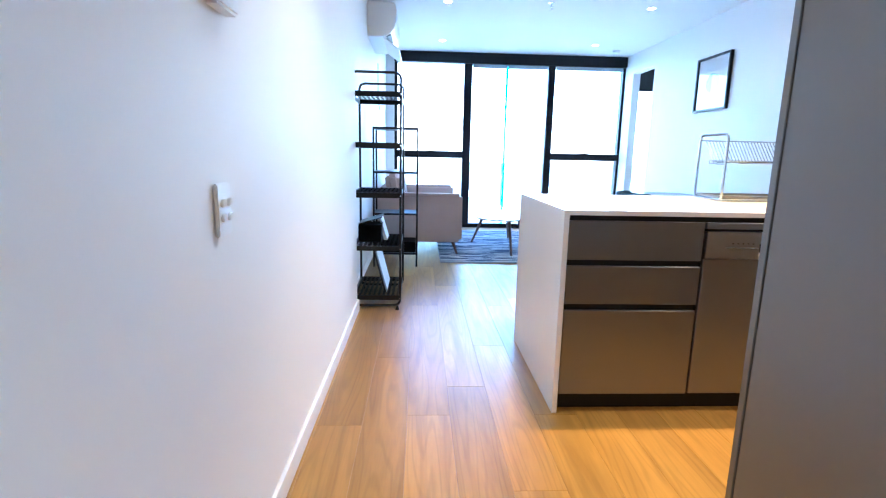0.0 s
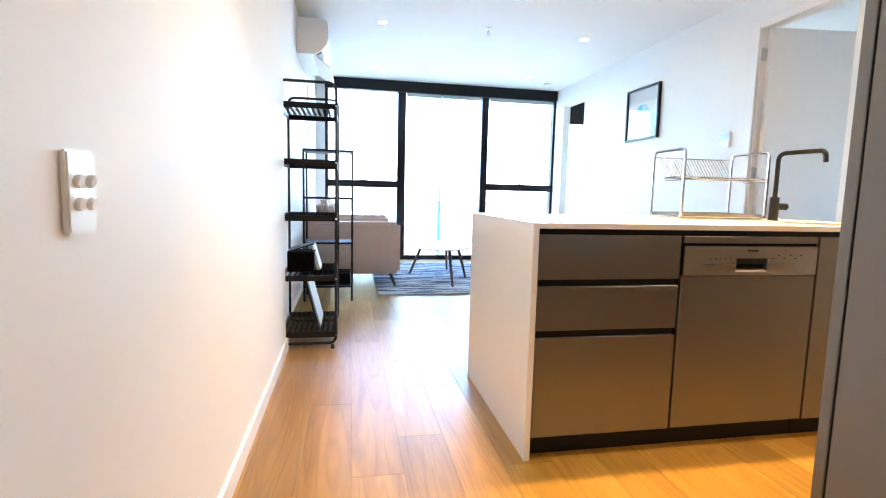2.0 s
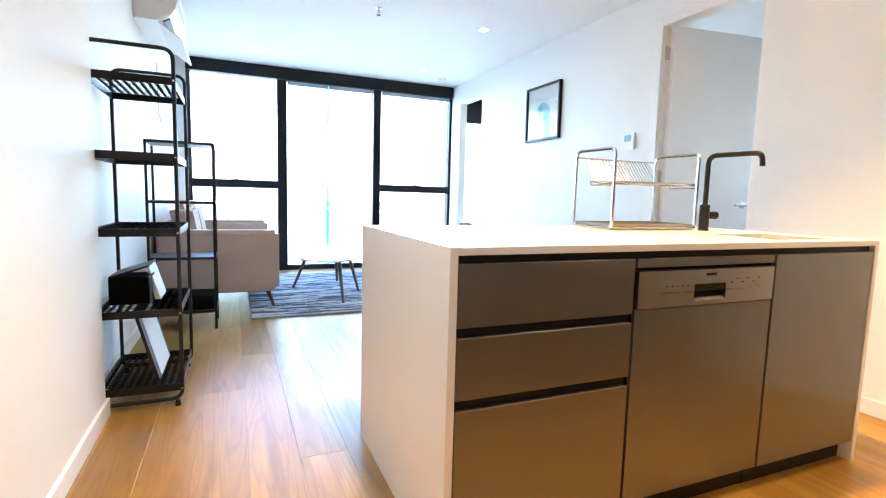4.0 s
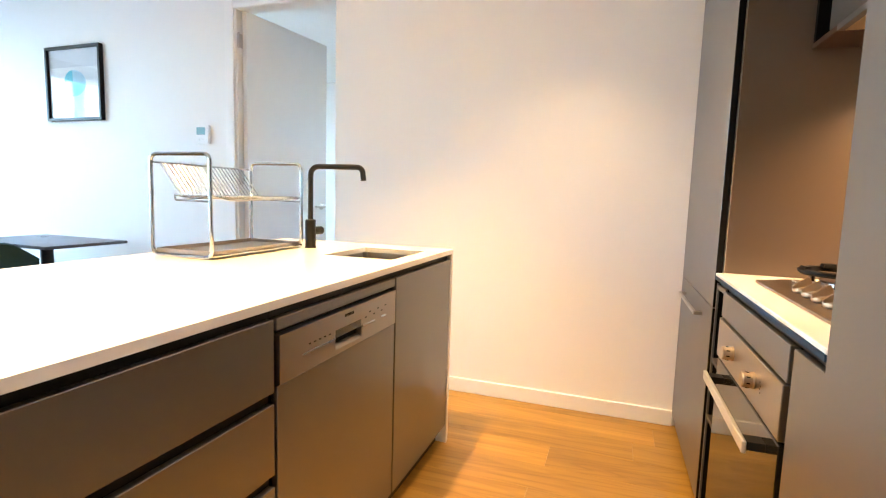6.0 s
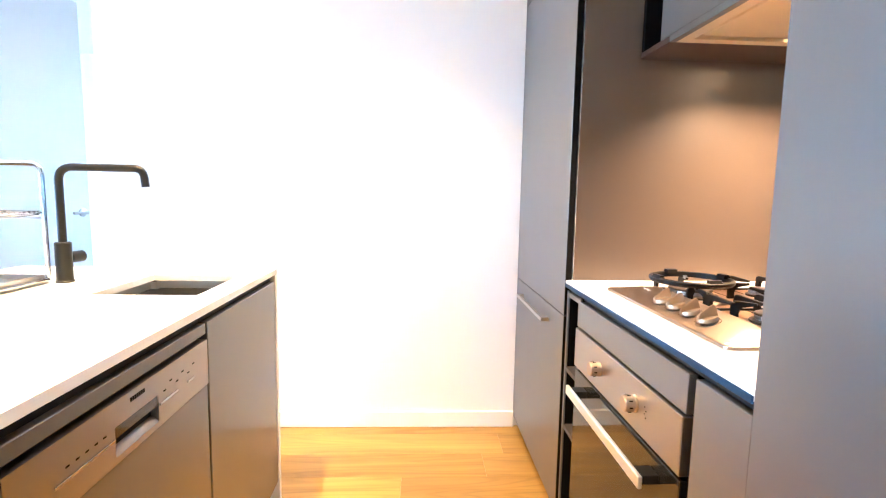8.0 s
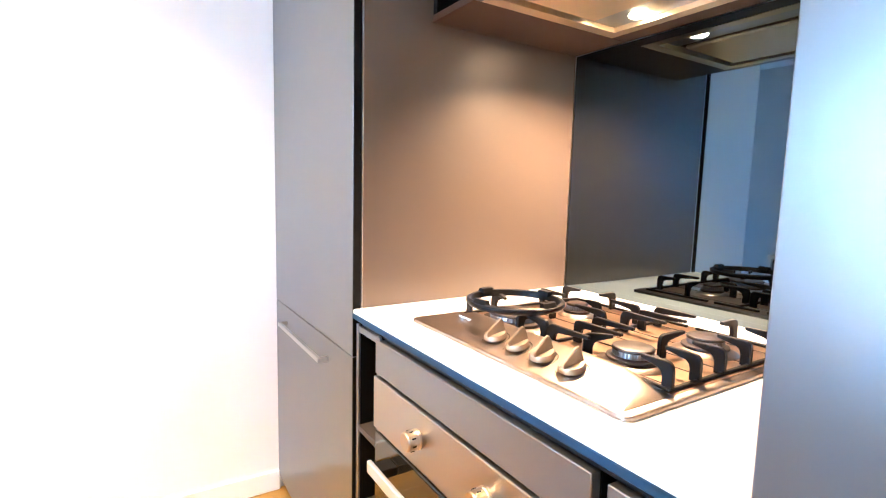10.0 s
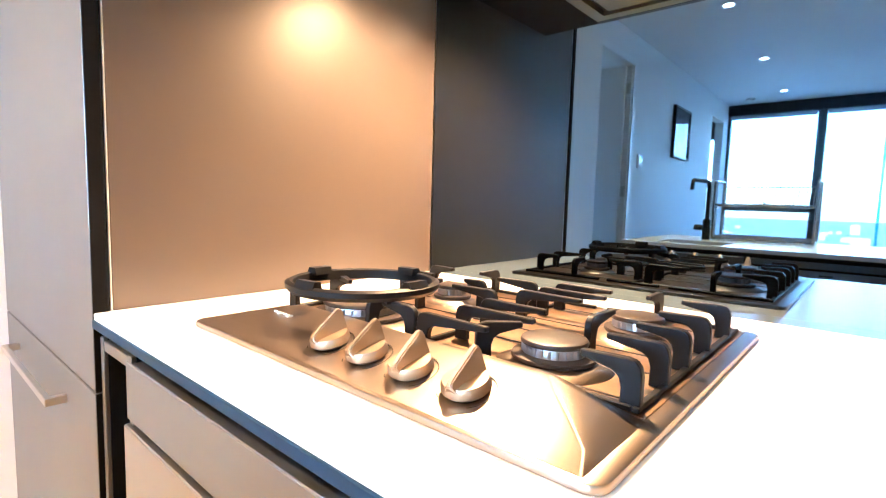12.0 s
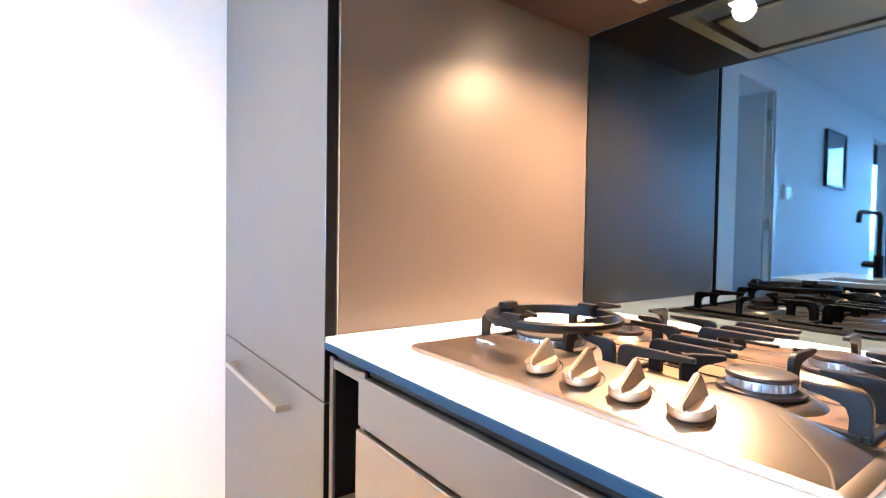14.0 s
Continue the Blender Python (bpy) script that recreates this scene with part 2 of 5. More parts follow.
M_RUGDARK = material("navy_wool", (0.095, 0.125, 0.19), 0.95, vary=0.3, fine=90, bump=0.5, bump_dist=0.003, spec=0.1)
M_RUGPALE = material("pale_wool", (0.52, 0.54, 0.56), 0.95, vary=0.2, fine=90, bump=0.5, bump_dist=0.003, spec=0.1)
M_PAPER = material("paper_white", (0.78, 0.79, 0.79), 0.6, vary=0.03, bump=0.0)
M_GREYPRINT = material("grey_print", (0.62, 0.63, 0.66), 0.6, vary=0.05, bump=0.0)
M_TEAL = material("teal_print", (0.10, 0.42, 0.50), 0.6, vary=0.25, big=12, bump=0.0)
M_BLUEINK = material("pale_blue_print", (0.42, 0.62, 0.72), 0.6, vary=0.12, big=9, bump=0.0)
M_BLIND = material("black_blind_fabric", (0.02, 0.02, 0.022), 0.85, vary=0.15, bump=0.2)
M_BLIND2 = material("grey_blind_rail", (0.46, 0.52, 0.60), 0.5, vary=0.1, bump=0.05)
M_FIN = glass("tinted_glass_fin", (0.25, 0.66, 0.76))
M_GLASS = glass("window_glass")
M_FRONTGLASS = glass("picture_glass", (0.98, 0.98, 0.98))
M_MIRROR = material("grey_tinted_mirror", (0.100, 0.134, 0.166), 0.015, metal=1.0, vary=0.01, bump=0.0, rough_vary=0.004)
M_LIGHT = emitter("lamp_diffuser", (1.0, 0.93, 0.82), 2.5)
M_HOODLIGHT = emitter("hood_lamp_lens", (1.0, 0.62, 0.26), 2.6)
M_OAK = oak("oiled_oak")
M_SUB = material("subfloor", (0.07, 0.045, 0.03), 0.8, vary=0.2)
M_LAND = material("far_suburbs", (0.13, 0.15, 0.13), 0.9, vary=0.65, big=0.012, fine=0.07, bump=0.0)
M_FACADE = material("pale_concrete", (0.42, 0.43, 0.43), 0.8, vary=0.15, big=0.3, fine=3, bump=0.0, rand=0.25)


# ---- mesh helpers ----
def bx(bm, x0, x1, y0, y1, z0, z1, r=0.0, seg=1):
    """A box, with edges rounded by r."""
    res = bmesh.ops.create_cube(bm, size=1.0)
    for v in res["verts"]:
        v.co = ((x0 + x1) / 2 + v.co.x * (x1 - x0), (y0 + y1) / 2 + v.co.y * (y1 - y0), (z0 + z1) / 2 + v.co.z * (z1 - z0))
    if r:
        edges = list({e for v in res["verts"] for e in v.link_edges})
        bmesh.ops.bevel(bm, geom=edges, offset=r, segments=seg, affect="EDGES", clamp_overlap=True)
    return bm


def box(*a, **k):
    return bx(bmesh.new(), *a, **k)


def lathe(bm, cx, cy, profile, seg=24, a0=0.0, a1=360.0):
    """Turns a profile of (radius, z) about the upright through cx, cy."""
    full = abs(a1 - a0) >= 360
    n = seg if full else seg + 1
    rings = []
    for i in range(n):
        a = radians(a0 + (a1 - a0) * i / seg)
        rings.append([bm.verts.new((cx + r * math.cos(a), cy + r * math.sin(a), z)) for r, z in profile])
    for i in range(seg):
        p, q = rings[i], rings[(i + 1) % n]
        for j in range(len(profile) - 1):
            vs = [p[j], q[j], q[j + 1], p[j + 1]]
            bm.faces.new(vs)
    if not full:
        bm.faces.new(list(reversed(rings[0])))
        bm.faces.new(rings[-1])
    bmesh.ops.remove_doubles(bm, verts=bm.verts, dist=1e-6)
    bmesh.ops.recalc_face_normals(bm, faces=bm.faces)
    return bm


def fillet(pts, r, n=5):
    """Rounds the inner corners of a polyline."""
    out = [Vector(pts[0])]
    for a, b, c in zip(pts, pts[1:], pts[2:]):
        a, b, c = Vector(a), Vector(b), Vector(c)
        u, v = (a - b).normalized(), (c - b).normalized()
        d = min(r, (a - b).length * 0.49, (c - b).length * 0.49)
        p, q = b + u * d, b + v * d
        for i in range(n + 1):
            t = i / n
            out.append(p * (1 - t) ** 2 + b * 2 * t * (1 - t) + q * t * t)
    out.append(Vector(pts[-1]))
    return out


def tube(bm, pts, r, seg=8, closed=False):
    """A round bar along a polyline."""
    pts = [Vector(p) for p in pts]
    n = len(pts)
    rings, up = [], None
    for i, p in enumerate(pts):
        if closed:
            d = (pts[(i + 1) % n] - pts[i - 1]).normalized()
        else:
            d = (pts[min(i + 1, n - 1)] - pts[max(i - 1, 0)]).normalized()
        if up is None:
            up = d.orthogonal().normalized()
        up = (up - d * up.dot(d)).normalized()
        side = d.cross(up)
        rr = r[i] if isinstance(r, (list, tuple)) else r
        rings.append([bm.verts.new(p + (up * math.cos(2 * math.pi * k / seg) + side * math.sin(2 * math.pi * k / seg)) * rr) for k in range(seg)])
    for i in range(n if closed else n - 1):
        p, q = rings[i], rings[(i + 1) % n]
        for k in range(seg):
            bm.faces.new((p[k], p[(k + 1) % seg], q[(k + 1) % seg], q[k]))
    if not closed:
        bm.faces.new(list(reversed(rings[0])))
        bm.faces.new(rings[-1])
    return bm


def extrude(bm, outline, axis, a, b):
    """A prism: outline of two coordinates, drawn out along the axis from a to b."""
    def at(p, t):
        return {"x": (t, p[0], p[1]), "y": (p[0], t, p[1]), "z": (p[0], p[1], t)}[axis]
    lo, hi = [bm.verts.new(at(p, a)) for p in outline], [bm.verts.new(at(p, b)) for p in outline]
    n = len(outline)
    bm.faces.new(lo)
    bm.faces.new(list(reversed(hi)))
    for i in range(n):
        bm.faces.new((lo[i], hi[i], hi[(i + 1) % n], lo[(i + 1) % n]))
    bmesh.ops.recalc_face_normals(bm, faces=bm.faces)
    return bm


def slab_round(x0, x1, y0, y1, z0, z1, r, c):
    """A slab with corners rounded by r and its upper edge eased by c."""
    def ring(d, z):
        out = []
        for cx, cy, a0 in ((x1 - r, y1 - r, 0), (x0 + r, y1 - r, 90), (x0 + r, y0 + r, 180), (x1 - r, y0 + r, 270)):
            for k in range(7):
                a = radians(a0 + 15 * k)
                out.append(bm.verts.new((cx + (r - d) * math.cos(a), cy + (r - d) * math.sin(a), z)))
        return out
    bm = bmesh.new()
    rings = [ring(0, z0), ring(0, z1 - c), ring(c * 0.3, z1 - c * 0.3), ring(c, z1)]
    bm.faces.new(list(reversed(rings[0])))
    bm.faces.new(rings[-1])
    for p, q in zip(rings, rings[1:]):
        for i in range(len(p)):
            bm.faces.new((p[i], p[(i + 1) % len(p)], q[(i + 1) % len(p)], q[i]))
    return bm


def mesh_of(name, bm, mat):
    bmesh.ops.recalc_face_normals(bm, faces=bm.faces)
    me = bpy.data.meshes.new(name)
    bm.to_mesh(me)
    bm.free()
    me.materials.append(mat)
    me.polygons.foreach_set("use_smooth", [True] * len(me.polygons))
    me.set_sharp_from_angle(angle=radians(32))
    return me


def structure(name, bm, mat, label="", category=""):
    return tagged(new(name, mesh_of(name, bm, mat)), label, category, kind="structure")


def solo(name, bm, mat, label, category, group=""):
    """A thing of one mesh."""
    return tagged(new(name, mesh_of(name, bm, mat)), label, category, group)


ROOTS = {}


def thing(name, x, y, z, label, category, group="", kind=""):
    ob = new(name)
    ob.empty_display_size = 0.1
    ob.location = (x, y, z)
    ROOTS[ob.name] = Matrix.Translation((-x, -y, -z))
    return tagged(ob, label, category, group, kind)


def part(name, bm, mat, parent, label=""):
    """One mesh under a thing or under a part."""
    ob = new(name, mesh_of(name, bm, mat))
    ob.parent = parent
    ob.matrix_parent_inverse = ROOTS.get(parent.name, Matrix.Identity(4))
    return tagged(ob, label)


def again(name, me, parent, loc, label=""):
    """Another part that shares a mesh, moved by loc."""
    ob = new(name, me)
    ob.parent = parent
    ob.matrix_parent_inverse = ROOTS.get(parent.name, Matrix.Identity(4))
    ob.location = loc
    return tagged(ob, label)


# ---- the shell ----
FAC = 7.815          # inner face of the window wall
XL, XLIV = -0.294, -0.375   # hall wall, living wall
XK, XP = 3.158, 3.22        # kitchen wall, picture wall
XE = 6.4                   # far wall of the bedrooms
YB = -1.7                  # behind the start

structure("wall_hall", box(-0.56, XL, YB, 3.565, 0, CEIL, r=0.004), M_WALL, "white painted plaster hall wall", "wall")
structure("wall_living", box(-0.56, XLIV, 3.565, FAC + 0.2, 0, CEIL), M_WALL, "white painted plaster living room wall", "wall")
structure("wall_behind", box(-0.56, 0.95, YB - 0.12, YB, 0, CEIL), M_WALL, "white painted plaster end wall", "wall")
structure("wall_hall_side", box(0.83, 0.95, YB, 0.405, 0, CEIL), M_WALL, "white painted plaster wall beside the cabinets", "wall")
structure("wall_kitchen_back", box(0.95, XE, 0.14, 0.27, 0, CEIL), M_WALL, "white painted wall behind the kitchen", "wall")
structure("wall_kitchen", box(XK, XP + 0.11, 0.27, 3.10, 0, CEIL, r=0.004), M_WALL, "white painted plaster kitchen wall with a square end", "wall")
bm = bmesh.new()
bx(bm, XP, XP + 0.105, 3.93, 6.85, 0, CEIL)
bx(bm, XP, XP + 0.105, 3.10, 3.93, 2.355, CEIL)
bx(bm, XP, XP + 0.105, 6.85, 7.52, 2.33, CEIL)
bx(bm, XP, XP + 0.105, 7.52, FAC, 0, CEIL)
structure("wall_picture", bm, M_WALL, "white painted plaster wall with two doorways", "wall")
# opening in the wall is unseen, added so daylight reaches the door leaf
bm = bmesh.new()
for a, b, c, d in ((0.27, 1.4, 0, CEIL), (2.2, FAC + 0.2, 0, CEIL), (1.4, 2.2, 0, 0.9), (1.4, 2.2, 2.2, CEIL)):
    bx(bm, XE, XE + 0.12, a, b, c, d)
structure("wall_bedroom", bm, M_WALL, "white painted bedroom wall with an added, unseen opening for daylight", "wall")
structure("ceiling", box(-0.56, XE + 0.12, YB - 0.12, FAC + 0.2, CEIL, CEIL + 0.2), M_CEIL, "flat white painted ceiling", "ceiling")
structure("facade_left", box(-0.56, -0.25, FAC, FAC + 0.2, 0, CEIL), M_WALL, "white nib beside the window", "wall")
structure("facade_right", box(XE - 0.3, XE, FAC, FAC + 0.2, 0, CEIL), M_WALL, "white nib beside the bedroom window", "wall")
bm = bmesh.new()
bx(bm, XP + 0.0, XP + 0.105, FAC, FAC + 0.2, 0, CEIL)
structure("facade_pier", bm, M_FRAME, "black pier between the rooms at the window wall", "wall")


def skirting(name, outline):
    return structure(name, outline, M_TRIM, "white painted timber skirting board", "skirting")


SK = 0.082
skirting("baseboard_hall", box(XL, XL + 0.014, YB, 3.565, 0, SK, r=0.003))
skirting("baseboard_hall_end", box(XLIV, XL + 0.014, 3.565, 3.574, 0, SK, r=0.003))
skirting("baseboard_living", box(XLIV, XLIV + 0.014, 3.574, FAC, 0, SK, r=0.003))
skirting("baseboard_kitchen", box(XK - 0.014, XK, 1.105, 3.114, 0, SK, r=0.003))
skirting("baseboard_picture", box(XP - 0.014, XP, 3.99, 6.85, 0, SK, r=0.003))
skirting("baseboard_picture_end", box(XP - 0.014, XP, 7.52, FAC, 0, SK, r=0.003))

# ---- window wall ----
win = thing("window_1", 1.5, FAC, 0, "full-height black-framed window wall with five panes and roller blinds", "window", kind="structure")
Y0, Y1 = FAC, FAC + 0.10
WL, WR = -0.25, XP
bm = bmesh.new()
bx(bm, WL, WR, Y0 - 0.05, Y1, 2.45, CEIL - 0.001, r=0.003)
part("header", bm, M_FRAME, win)
bm = bmesh.new()
bx(bm, WL, WR, Y0, Y1, 0.0, 0.07, r=0.003)
part("window_sill", bm, M_FRAME, win)
for a, b in ((WL, WL + 0.045), (0.785, 0.905), (2.050, 2.155), (WR - 0.035, WR)):
    part("mullion", box(a, b, Y0, Y1, 0.07, 2.45, r=0.003), M_FRAME, win)
part("glass_fin", box(1.422, 1.450, Y0 + 0.03, Y1 + 0.12, 0.07, 2.45, r=0.002), M_FIN, win, "pale teal glass fin")
for a, b in ((WL + 0.045, 0.785), (2.155, WR - 0.035)):
    t = part("transom", box(a, b, Y0 - 0.004, Y1, 1.070, 1.174, r=0.003), M_FRAME, win)
    bm = bmesh.new()
    c = (a + b) / 2
    bx(bm, c - 0.06, c + 0.06, Y0 - 0.03, Y0 - 0.004, 1.166, 1.181, r=0.003)
    bx(bm, c - 0.012, c + 0.012, Y0 - 0.045, Y0 - 0.01, 1.181, 1.203, r=0.004)
    part("latch", bm, M_BLACK, t)
    for z0, z1 in ((0.07, 1.070), (1.174, 2.45)):
        g = part("pane", box(a, b, Y0 + 0.045, Y0 + 0.055, z0, z1), M_GLASS, win)
        g.visible_shadow = False
for a, b in ((0.905, 1.422), (1.450, 2.050)):
    g = part("pane", box(a, b, Y0 + 0.045, Y0 + 0.055, 0.07, 2.45), M_GLASS, win)
    g.visible_shadow = False
for a, b in ((0.912, 1.430), (1.442, 2.043), (2.163, 3.18)):
    part("blind_rail", box(a, b, Y0 + 0.002, Y0 + 0.03, 2.395, 2.448, r=0.004), M_BLIND2, win, "grey roller blind bottom rail")

win2 = thing("window_2", 4.9, FAC, 0, "black-framed bedroom window with a black roller blind part way down", "window", kind="structure")
part("header", box(XP + 0.105, XE - 0.3, Y0 - 0.05, Y1, 2.45, CEIL - 0.001, r=0.003), M_FRAME, win2)
part("window_sill", box(XP + 0.105, XE - 0.3, Y0, Y1, 0.0, 0.07, r=0.003), M_FRAME, win2)
for a in (4.35, 5.3):
    part("mullion", box(a, a + 0.06, Y0, Y1, 0.07, 2.45, r=0.003), M_FRAME, win2)
part("blind", box(XP + 0.11, 4.34, Y0 - 0.02, Y0 - 0.012, 2.12, 2.46), M_BLIND, win2, "black roller blind")
for a, b in ((XP + 0.105, 4.35), (4.41, 5.3), (5.36, XE - 0.3)):
    g = part("pane", box(a, b, Y0 + 0.045, Y0 + 0.055, 0.07, 2.45), M_GLASS, win2)
    g.visible_shadow = False

# ---- bedroom door ----
door = thing("door_1", XP, 3.95, 0, "plain white painted bedroom door standing wide open", "door", kind="structure")
leaf = part("leaf", box(XP + 0.045, XP + 0.045 + 0.82, 3.905, 3.943, 0.012, 2.320, r=0.002), M_DOOR, door)
bm = bmesh.new()
lathe(bm, 0, 0, [(0, 0), (0.026, 0), (0.026, 0.008), (0.009, 0.010), (0.009, 0.045), (0, 0.045)], 20)
tube(bm, [(0, 0, 0.04), (-0.11, 0, 0.04)], 0.009, 10)
for v in bm.verts:
    x, y, z = v.co
    v.co = (XP + 0.80 + x, 3.905 - z, 1.02 + y)
part("lever_handle", bm, M_STEEL, leaf, "satin steel lever handle")
fr = thing("door_frame", XP, 3.98, 0, "white painted timber door frame with architrave", "door frame", kind="structure")
bm = bmesh.new()
bx(bm, XP - 0.016, XP, 3.965, 4.040, 0, 2.385, r=0.004)
part("architrave", bm, M_TRIM, fr)
part("architrave", box(XP - 0.0165, XP, 3.155, 3.964, 2.325, 2.3845, r=0.004), M_TRIM, fr)
part("jamb", box(XP + 0.001, XP + 0.105, 3.950, 3.984, 0, 2.354), M_TRIM, fr)
part("jamb", box(XP + 0.001, XP + 0.105, 3.155, 3.95, 2.325, 2.354), M_TRIM, fr)
part("jamb", box(XP + 0.001, XP + 0.105, 3.155, 3.185, 0, 2.325), M_TRIM, fr)
for z in (0.25, 1.22, 2.13):
    bm = bmesh.new()
    tube(bm, [(XP + 0.012, 3.945, z - 0.05), (XP + 0.012, 3.945, z + 0.05)], 0.007, 10)
    bx(bm, XP + 0.002, XP + 0.05, 3.944, 3.9495, z - 0.045, z + 0.045)
    part("hinge", bm, M_STEEL, fr, "satin steel butt hinge")

for ob in (door, fr):
    ob.location.y -= 0.055
door.matrix_basis = pose(XP + 0.045, 3.88, 0, 0, 0, -7) @ pose(-XP - 0.045, -3.88, 0) @ door.matrix_basis

# ---- ceiling fittings ----
bm = bmesh.new()
lathe(bm, 0, 0, [(0.036, -0.001), (0.046, -0.004), (0.050, 0.0), (0.036, 0.0), (0.036, -0.001)], 28)
dl = thing("downlight", 0.40, 5.37, CEIL, "round white recessed ceiling downlight, switched on", "downlight", "ceiling downlights")
ROOTS[dl.name] = Matrix.Identity(4)
part("trim_ring", bm, M_PLASTIC, dl)
bm = bmesh.new()
lathe(bm, 0, 0, [(0, -0.004), (0.022, -0.0035), (0.036, -0.001), (0.036, 0), (0, 0)], 28)
part("lens", bm, M_LIGHT, dl, "glowing lens")
for lx, ly in ((2.45, 5.36), (0.42, 7.06), (2.47, 7.05), (0.40, 3.68), (2.45, 3.68), (2.44, 1.66), (0.95, 2.38), (2.0, 2.38), (0.27, 1.9), (0.27, -0.55)):
    copy_thing(dl, pose(lx, ly, CEIL))
spr = thing("sprinkler", 1.41, 5.28, CEIL, "small chrome ceiling fire sprinkler", "sprinkler")
bm = bmesh.new()
lathe(bm, 1.41, 5.28, [(0, CEIL), (0.03, CEIL), (0.026, CEIL - 0.006), (0.008, CEIL - 0.008), (0.007, CEIL - 0.035), (0, CEIL - 0.035)], 20)
part("escutcheon", bm, M_CHROME, spr)
bm = bmesh.new()
tube(bm, [(1.397, 5.28, CEIL - 0.034), (1.403, 5.28, CEIL - 0.052), (1.41, 5.28, CEIL - 0.056), (1.417, 5.28, CEIL - 0.052), (1.423, 5.28, CEIL - 0.034)], 0.002, 6)
lathe(bm, 1.41, 5.28, [(0, CEIL - 0.056), (0.02, CEIL - 0.057), (0.02, CEIL - 0.059), (0, CEIL - 0.059)], 16)
part("deflector", bm, M_CHROME, spr)
bm = bmesh.new()
lathe(bm, 2.88, 7.36, [(0, CEIL), (0.055, CEIL), (0.055, CEIL - 0.012), (0.048, CEIL - 0.030), (0.02, CEIL - 0.036), (0, CEIL - 0.036)], 28)
solo("smoke_alarm", bm, M_PLASTIC, "round white plastic smoke alarm on the ceiling", "smoke alarm")

# ---- air conditioner ----
ac = thing("air_conditioner", XLIV, 5.7, 2.28, "white wall-mounted split air conditioner above the sofa", "air conditioner")
prof = [(XLIV - 0.010, 2.29), (XLIV - 0.010, 2.60), (-0.16, 2.60), (-0.125, 2.585), (-0.112, 2.55), (-0.110, 2.44), (-0.125, 2.38), (-0.155, 2.335), (-0.20, 2.305), (-0.26, 2.29)]
bm = extrude(bmesh.new(), prof, "y", 5.30, 6.17)
bmesh.ops.bevel(bm, geom=[e for e in bm.edges if abs(e.verts[0].co.y - e.verts[1].co.y) < 1e-6], offset=0.008, segments=2, affect="EDGES")
body = part("body", bm, M_PLASTIC, ac)
bm = extrude(bmesh.new(), [(-0.238, 2.286), (-0.230, 2.294), (-0.078, 2.186), (-0.084, 2.178)], "y", 5.34, 6.13)
part("louvre", bm, M_PLASTIC, ac, "open white louvre")
bm = extrude(bmesh.new(), [(-0.21, 2.301), (-0.165, 2.325), (-0.160, 2.318), (-0.205, 2.293)], "y", 5.345, 6.125)
part("outlet_slot", bm, M_BLACK, ac, "dark air outlet")
bm = bmesh.new()
bx(bm, -0.1115, -0.1085, 5.34, 6.13, 2.445, 2.449)
part("seam", bm, M_GREYPL, ac)
ac.location += Vector((0.010, -0.115, -0.072))

# ---- switch, intercom, thermostat, picture ----
sw = thing("light_switch", XL, 1.24, 0.98, "white four-gang light switch plate on the hall wall", "light switch")
part("plate", box(XL, XL + 0.010, 1.205, 1.280, 0.925, 1.041, r=0.003, seg=2), M_PLASTIC, sw)
for dy in (-0.017, 0.017):
    for dz in (-0.015, 0.017):
        bm = bmesh.new()
        lathe(bm, 0, 0, [(0, 0.0), (0.0095, 0.0), (0.0095, 0.006), (0.008, 0.008), (0, 0.008)], 18)
        for v in bm.verts:
            x, y, z = v.co
            v.co = (XL + 0.010 + z + y * 0.25, 1.2425 + dy + x, 0.982 + dz + y)
        part("rocker", bm, M_PLASTIC, sw)
sw.location.y -= 0.014
ic = thing("intercom", XL, 1.25, 1.54, "white wall-mounted intercom handset panel", "intercom")
part("housing", box(XL, XL + 0.035, 1.195, 1.312, 1.400, 1.62, r=0.006, seg=2), M_PLASTIC, ic)
part("screen", box(XL + 0.035, XL + 0.037, 1.215, 1.292, 1.53, 1.60, r=0.0005), M_OVENGLASS, ic, "black glass screen")
part("button", box(XL + 0.035, XL + 0.040, 1.238, 1.268, 1.455, 1.485, r=0.0015), M_GREYPL, ic)
th = thing("thermostat", XP, 4.255, 1.52, "white wall controller with a small blue-grey display", "thermostat")
part("case", box(XP - 0.022, XP, 4.195, 4.315, 1.460, 1.588, r=0.005, seg=2), M_PLASTIC, th)
part("display", box(XP - 0.0245, XP - 0.022, 4.225, 4.300, 1.525, 1.575, r=0.0008), M_LCD, th, "blue-grey display")
for k in range(3):
    part("button", box(XP - 0.025, XP - 0.022, 4.215 + 0.03 * k, 4.235 + 0.03 * k, 1.485, 1.497, r=0.001), M_PLASTIC, th)
th.location += Vector((0, -0.068, -0.015))
pic = thing("framed_picture", XP, 5.59, 1.66, "framed abstract print of pale blue discs, black frame", "picture")
PY0, PY1, PZ0, PZ1 = 5.135, 5.735, 1.632, 2.192
for a, b, c, d in ((PY0, PY1, PZ0, PZ0 + 0.022), (PY0, PY1, PZ1 - 0.022, PZ1), (PY0, PY0 + 0.022, PZ0 + 0.022, PZ1 - 0.022), (PY1 - 0.022, PY1, PZ0 + 0.022, PZ1 - 0.022)):
    part("frame_bar", box(XP - 0.035, XP - 0.001, a, b, c, d, r=0.002), M_BLACK, pic)
part("print", box(XP - 0.014, XP - 0.010, PY0 + 0.022, PY1 - 0.022, PZ0 + 0.022, PZ1 - 0.022), M_PAPER, pic, "white paper with pale discs")
